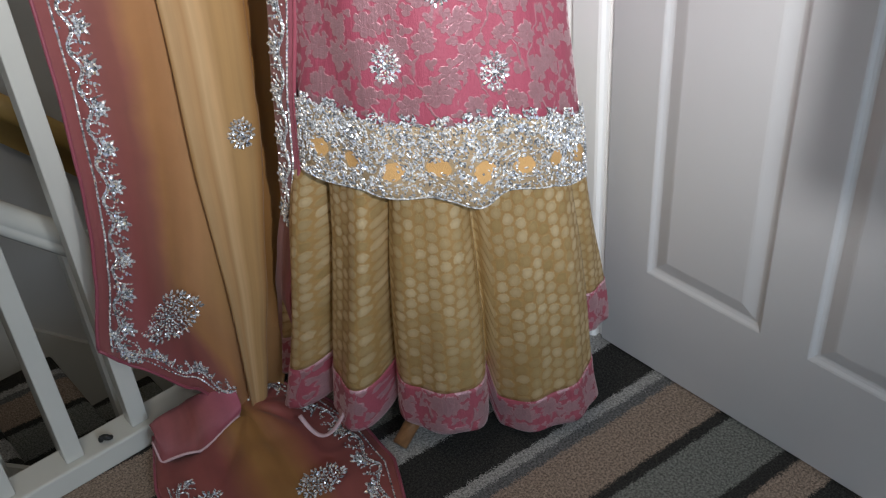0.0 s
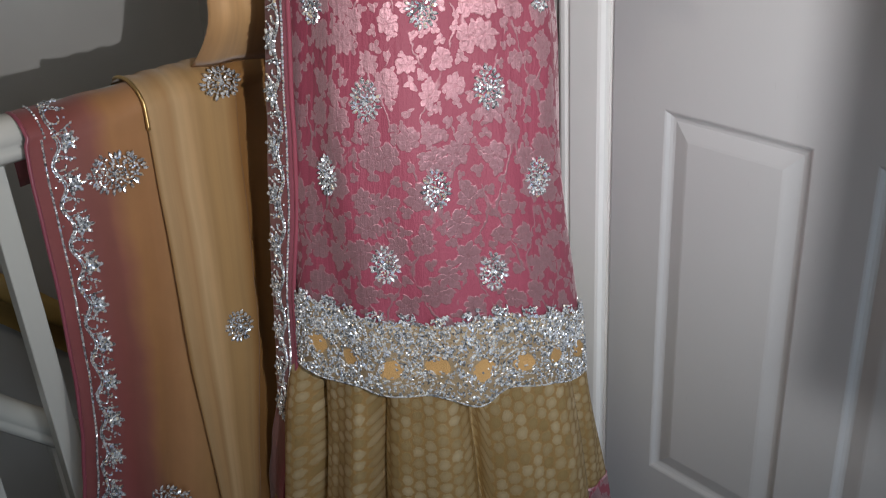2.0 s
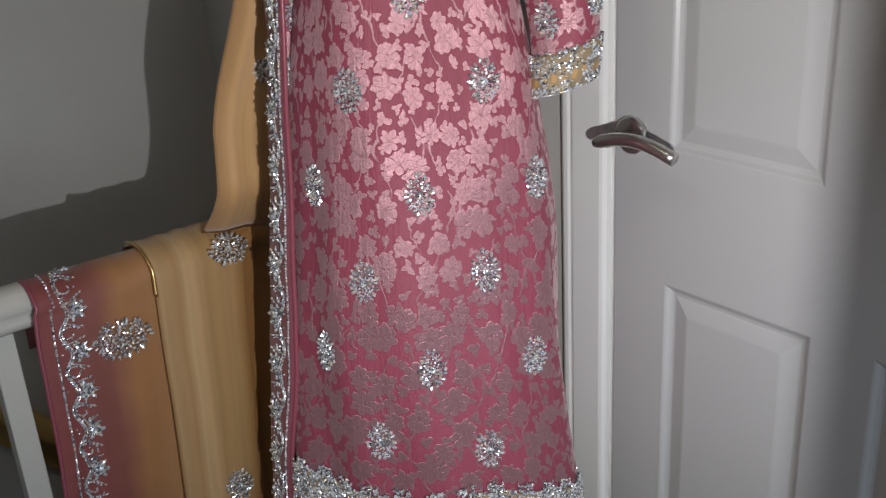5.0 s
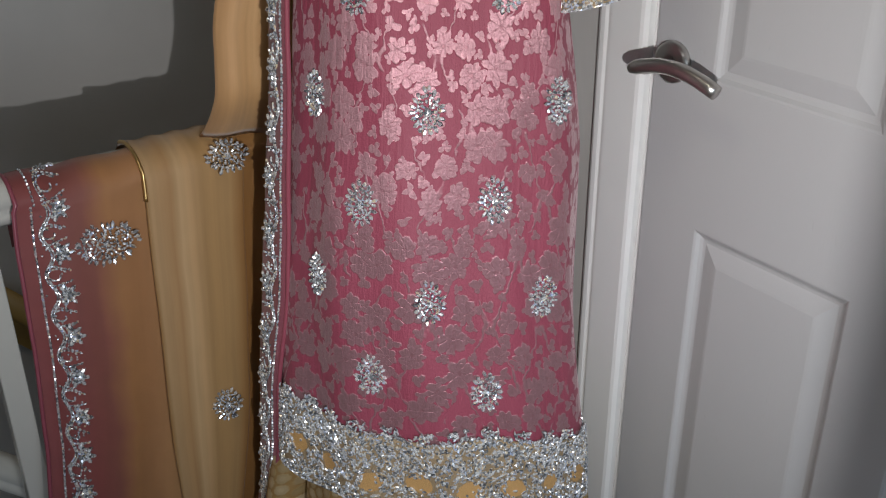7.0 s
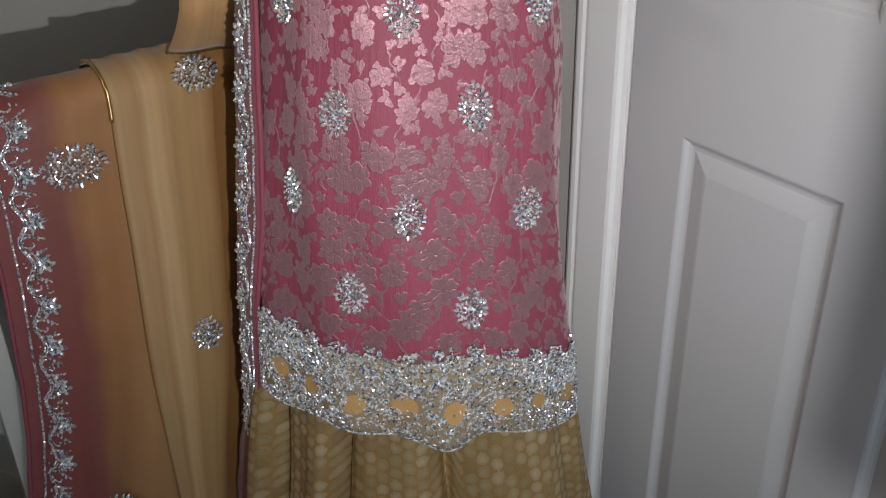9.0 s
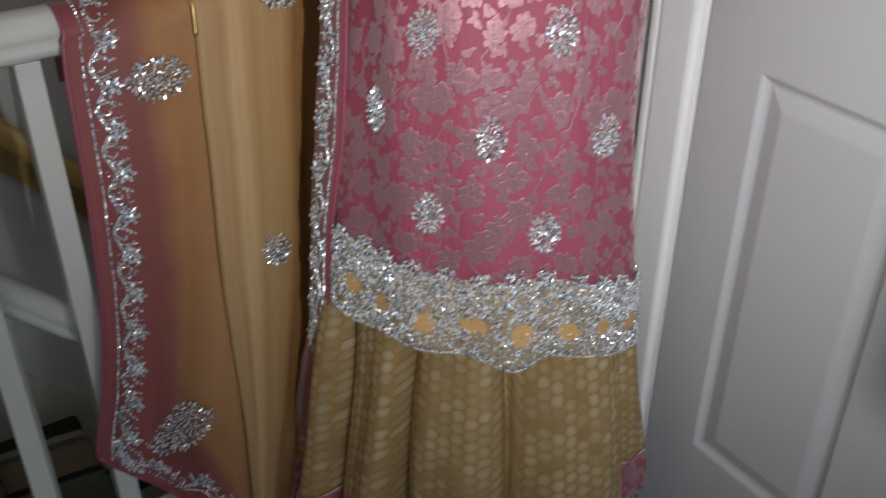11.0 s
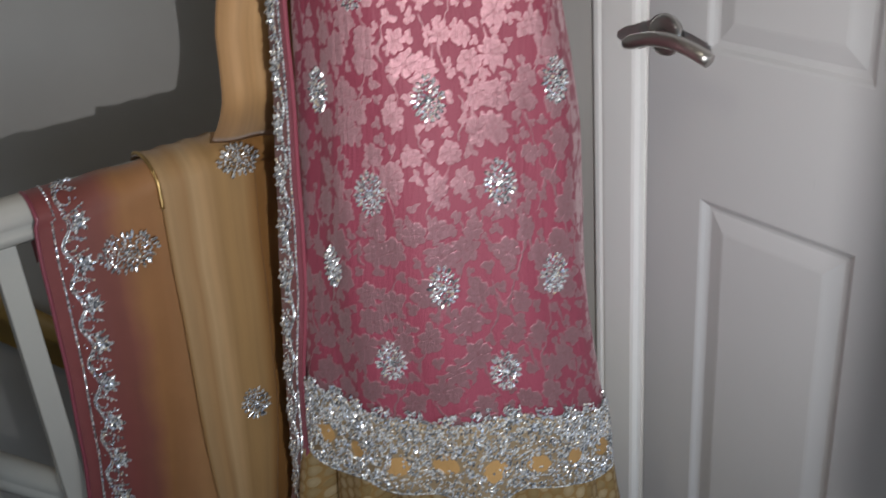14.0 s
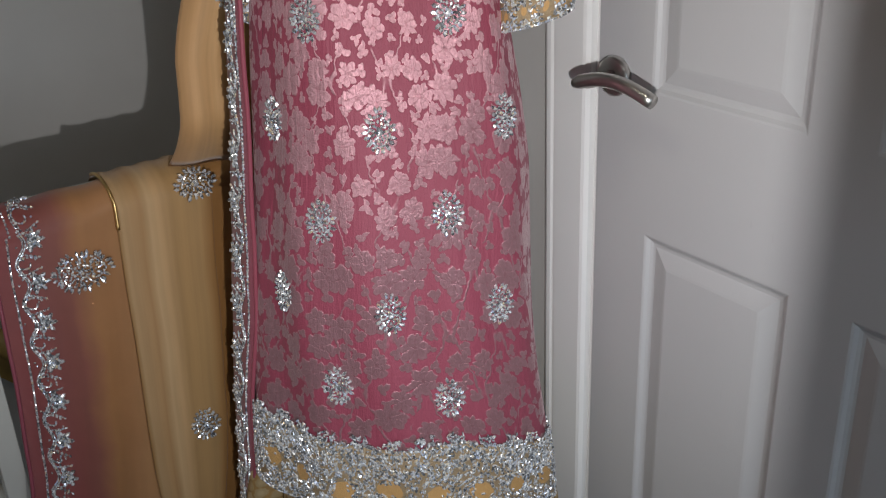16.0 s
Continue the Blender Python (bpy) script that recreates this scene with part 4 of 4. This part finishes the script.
sewn_leaf(on_panel(over_fn, (0.3, 0.9), 0.752, 0.522), 0.040, 0.048, fold_ob)
sewn_leaf((0.789, 1.532, 0.884), 0.054, 0.046, fold_ob, Vector((-0.15, -0.82, 0.55)).normalized())


# the strip that climbs from the rail to the shoulder of the tunic
def climb_fn(u, v):
    z = 0.893 + (1.47 - 0.893) * v
    xl = lerp_table(z, [(0.88, 0.783), (0.95, 0.781), (1.05, 0.787), (1.22, 0.828), (1.47, 0.885)])[0]
    wd = lerp_table(z, [(0.88, 0.066), (0.98, 0.056), (1.2, 0.052), (1.47, 0.06)])[0] * 1.55
    y = 1.50 + 0.070 * max(0.0, 1 - v * 7) ** 1.5 - 0.10 * v * v - 0.05 * u - 0.006 * math.sin(u * 8)
    return settle(Vector((xl + wd * u, y - 0.004 * math.sin(v * 12 + u * 4), z)))


climb_ob = cloth("climbing_strip", climb_fn, 24, 40, M_PEACH, dup, "peach chiffon strip", None, 0.0014)


p, nrm, du, dv = on_cloth(climb_fn, 0.60, (1.128 - 0.893) / (1.47 - 0.893), 0.003)
stones("motif", motif_spots(p, nrm, du.normalized(), dv.normalized(), 0.036, 0.030, "leaf"), climb_ob, "silver beaded leaf motif")


# the beaded edge that hangs beside the tunic
def edge_fn(u, v):
    z = 0.14 + (1.45 - 0.14) * v
    l, r = lerp_table(z, [(0.12, -0.350, -0.312), (0.26, -0.330, -0.300), (0.34, -0.312, -0.275), (0.44, -0.285, -0.255), (0.54, -0.272, -0.235), (0.61, -0.266, -0.230), (0.77, -0.250, -0.206), (0.855, -0.239, -0.199), (1.035, -0.217, -0.184), (1.23, -0.195, -0.170), (1.45, -0.13, -0.09)])
    return body(l + 0.002 + (r - l - 0.002) * u, 0.030 + 0.075 * max(0.0, (0.52 - z) / 0.38) - 0.040 * u - 0.008 * math.sin(u * 2.6) + 0.005 * math.sin(v * 14), z)


edge_ob = cloth("hanging_edge", edge_fn, 16, 120, M_ROSE, dup, "rose chiffon edge", None, 0.0016)
stones("side_border", vine(edge_fn, 0.050, 1.31, 0.76, 0.20, 0.95, -1, width=0.036, seed=7), edge_ob, "silver beaded scrolling border")
side = [edge_fn(1.0, i / 90) for i in range(91)]
part("piping", tube(side, 0.0032, 8), M_PIPING, edge_ob, "rose satin piping", True)


# the tail heaped on the carpet
def tail_fn(u, v):
    """v: 0 at the back under the fall, 1 at the front edge; u: across."""
    lx, ly = lerp_table(v, [(0.0, 0.520, 1.575), (0.25, 0.490, 1.515), (0.42, 0.468, 1.470), (0.7, 0.445, 1.38), (1.0, 0.455, 1.25)])
    rx, ry = lerp_table(v, [(0.0, 0.745, 1.540), (0.25, 0.785, 1.440), (0.42, 0.802, 1.360), (0.7, 0.788, 1.25), (1.0, 0.735, 1.15)])
    x, y = lx + (rx - lx) * u, ly + (ry - ly) * u
    d = math.hypot(x - 0.665, y - 1.50)
    a = math.atan2(y - 1.50, x - 0.665)
    z = 0.006 + 0.030 * math.exp(-(d / 0.07) ** 2) + 0.013 * abs(math.sin(a * 4.0 + 0.4)) * min(1.0, d / 0.05) * math.exp(-d * 3.0)
    z += 0.008 * noise.noise((x * 16, y * 16, 4)) + 0.020 * math.exp(-((u - 0.03) / 0.05) ** 2) * max(0, 1 - abs(v - 0.25) * 5)
    return Vector((x - 0.030, y - 0.014, max(0.003, z)))


tail_ob = cloth("floor_tail", tail_fn, 60, 40, M_TAIL, dup, "rose and amber chiffon tail on the carpet", None, 0.0014)
stones("end_border", vine(tail_fn, 0.32, 0.34, 0.05, 0.45, 0.97, 1, seed=12), tail_ob, "silver beaded scrolling border")
stones("side_border", vine(tail_fn, 0.32, 0.34, 0.955, 0.05, 0.97, -1, seed=13), tail_ob, "silver beaded scrolling border")
for u, v, w, h in ((0.66, 0.70, 0.080, 0.058), (0.20, 0.58, 0.050, 0.036), (0.72, 0.10, 0.030, 0.036)):
    p, nrm, du, dv = on_cloth(tail_fn, u, v, 0.003, out=up)
    stones("motif", motif_spots(p, nrm, du.normalized(), dv.normalized(), w, h, "leaf"), tail_ob, "silver beaded leaf motif")
side = [tail_fn(1.0, i / 60) for i in range(61)]
part("piping", tube(side, 0.0028, 8), M_PIPING, tail_ob, "rose satin piping", True)
side = [tail_fn(0.0, i / 60) for i in range(61)]
part("piping", tube(side, 0.0028, 8), M_PIPING, tail_ob, "rose satin piping", True)

# a corner of the shawl, turned back on itself above the carpet
def corner_fn(u, v):
    """u: from the outer fold in towards the gathered foot; v: from the upper side to the free edge."""
    x0, y0, z0 = lerp_table(u, [(0.0, 0.482, 1.535, 0.070), (0.5, 0.552, 1.530, 0.085), (1.0, 0.628, 1.505, 0.085)])
    x1, y1, z1 = lerp_table(u, [(0.0, 0.474, 1.518, 0.052), (0.12, 0.470, 1.492, 0.024), (0.5, 0.528, 1.468, 0.024), (1.0, 0.614, 1.475, 0.040)])
    bulge = 0.016 * math.sin(math.pi * v)
    return Vector((x0 + (x1 - x0) * v, y0 + (y1 - y0) * v - bulge, z0 + (z1 - z0) * v + 0.003 * math.sin(u * 11 + v * 4)))


corner_ob = cloth("turned_corner", corner_fn, 30, 16, M_ROSE, dup, "rose chiffon corner turned back", None, 0.0014)
part("piping", tube([corner_fn(i / 30, 1.0) for i in range(31)], 0.0028, 8), mat_paint("pale_rose_satin", (0.55, 0.36, 0.38), 0.3, 300.0, 0.2), corner_ob, "pale rose satin edging", True)

# a small thing left on the base rail
clip = [(0.410 + 0.020 * t, YB - 0.012 + 0.004 * math.sin(6 * t), 0.0495 + 0.004 * math.sin(math.pi * t)) for t in (i / 8 for i in range(9))]
tagged(part("hair_clip", tube(clip, [0.003, 0.0048, 0.0055, 0.005, 0.0055, 0.0055, 0.005, 0.0045, 0.003], 10), mat_paint("black_plastic", (0.02, 0.02, 0.02), 0.35), None, "", True), "small black plastic clip lying on the white base rail", "clip")
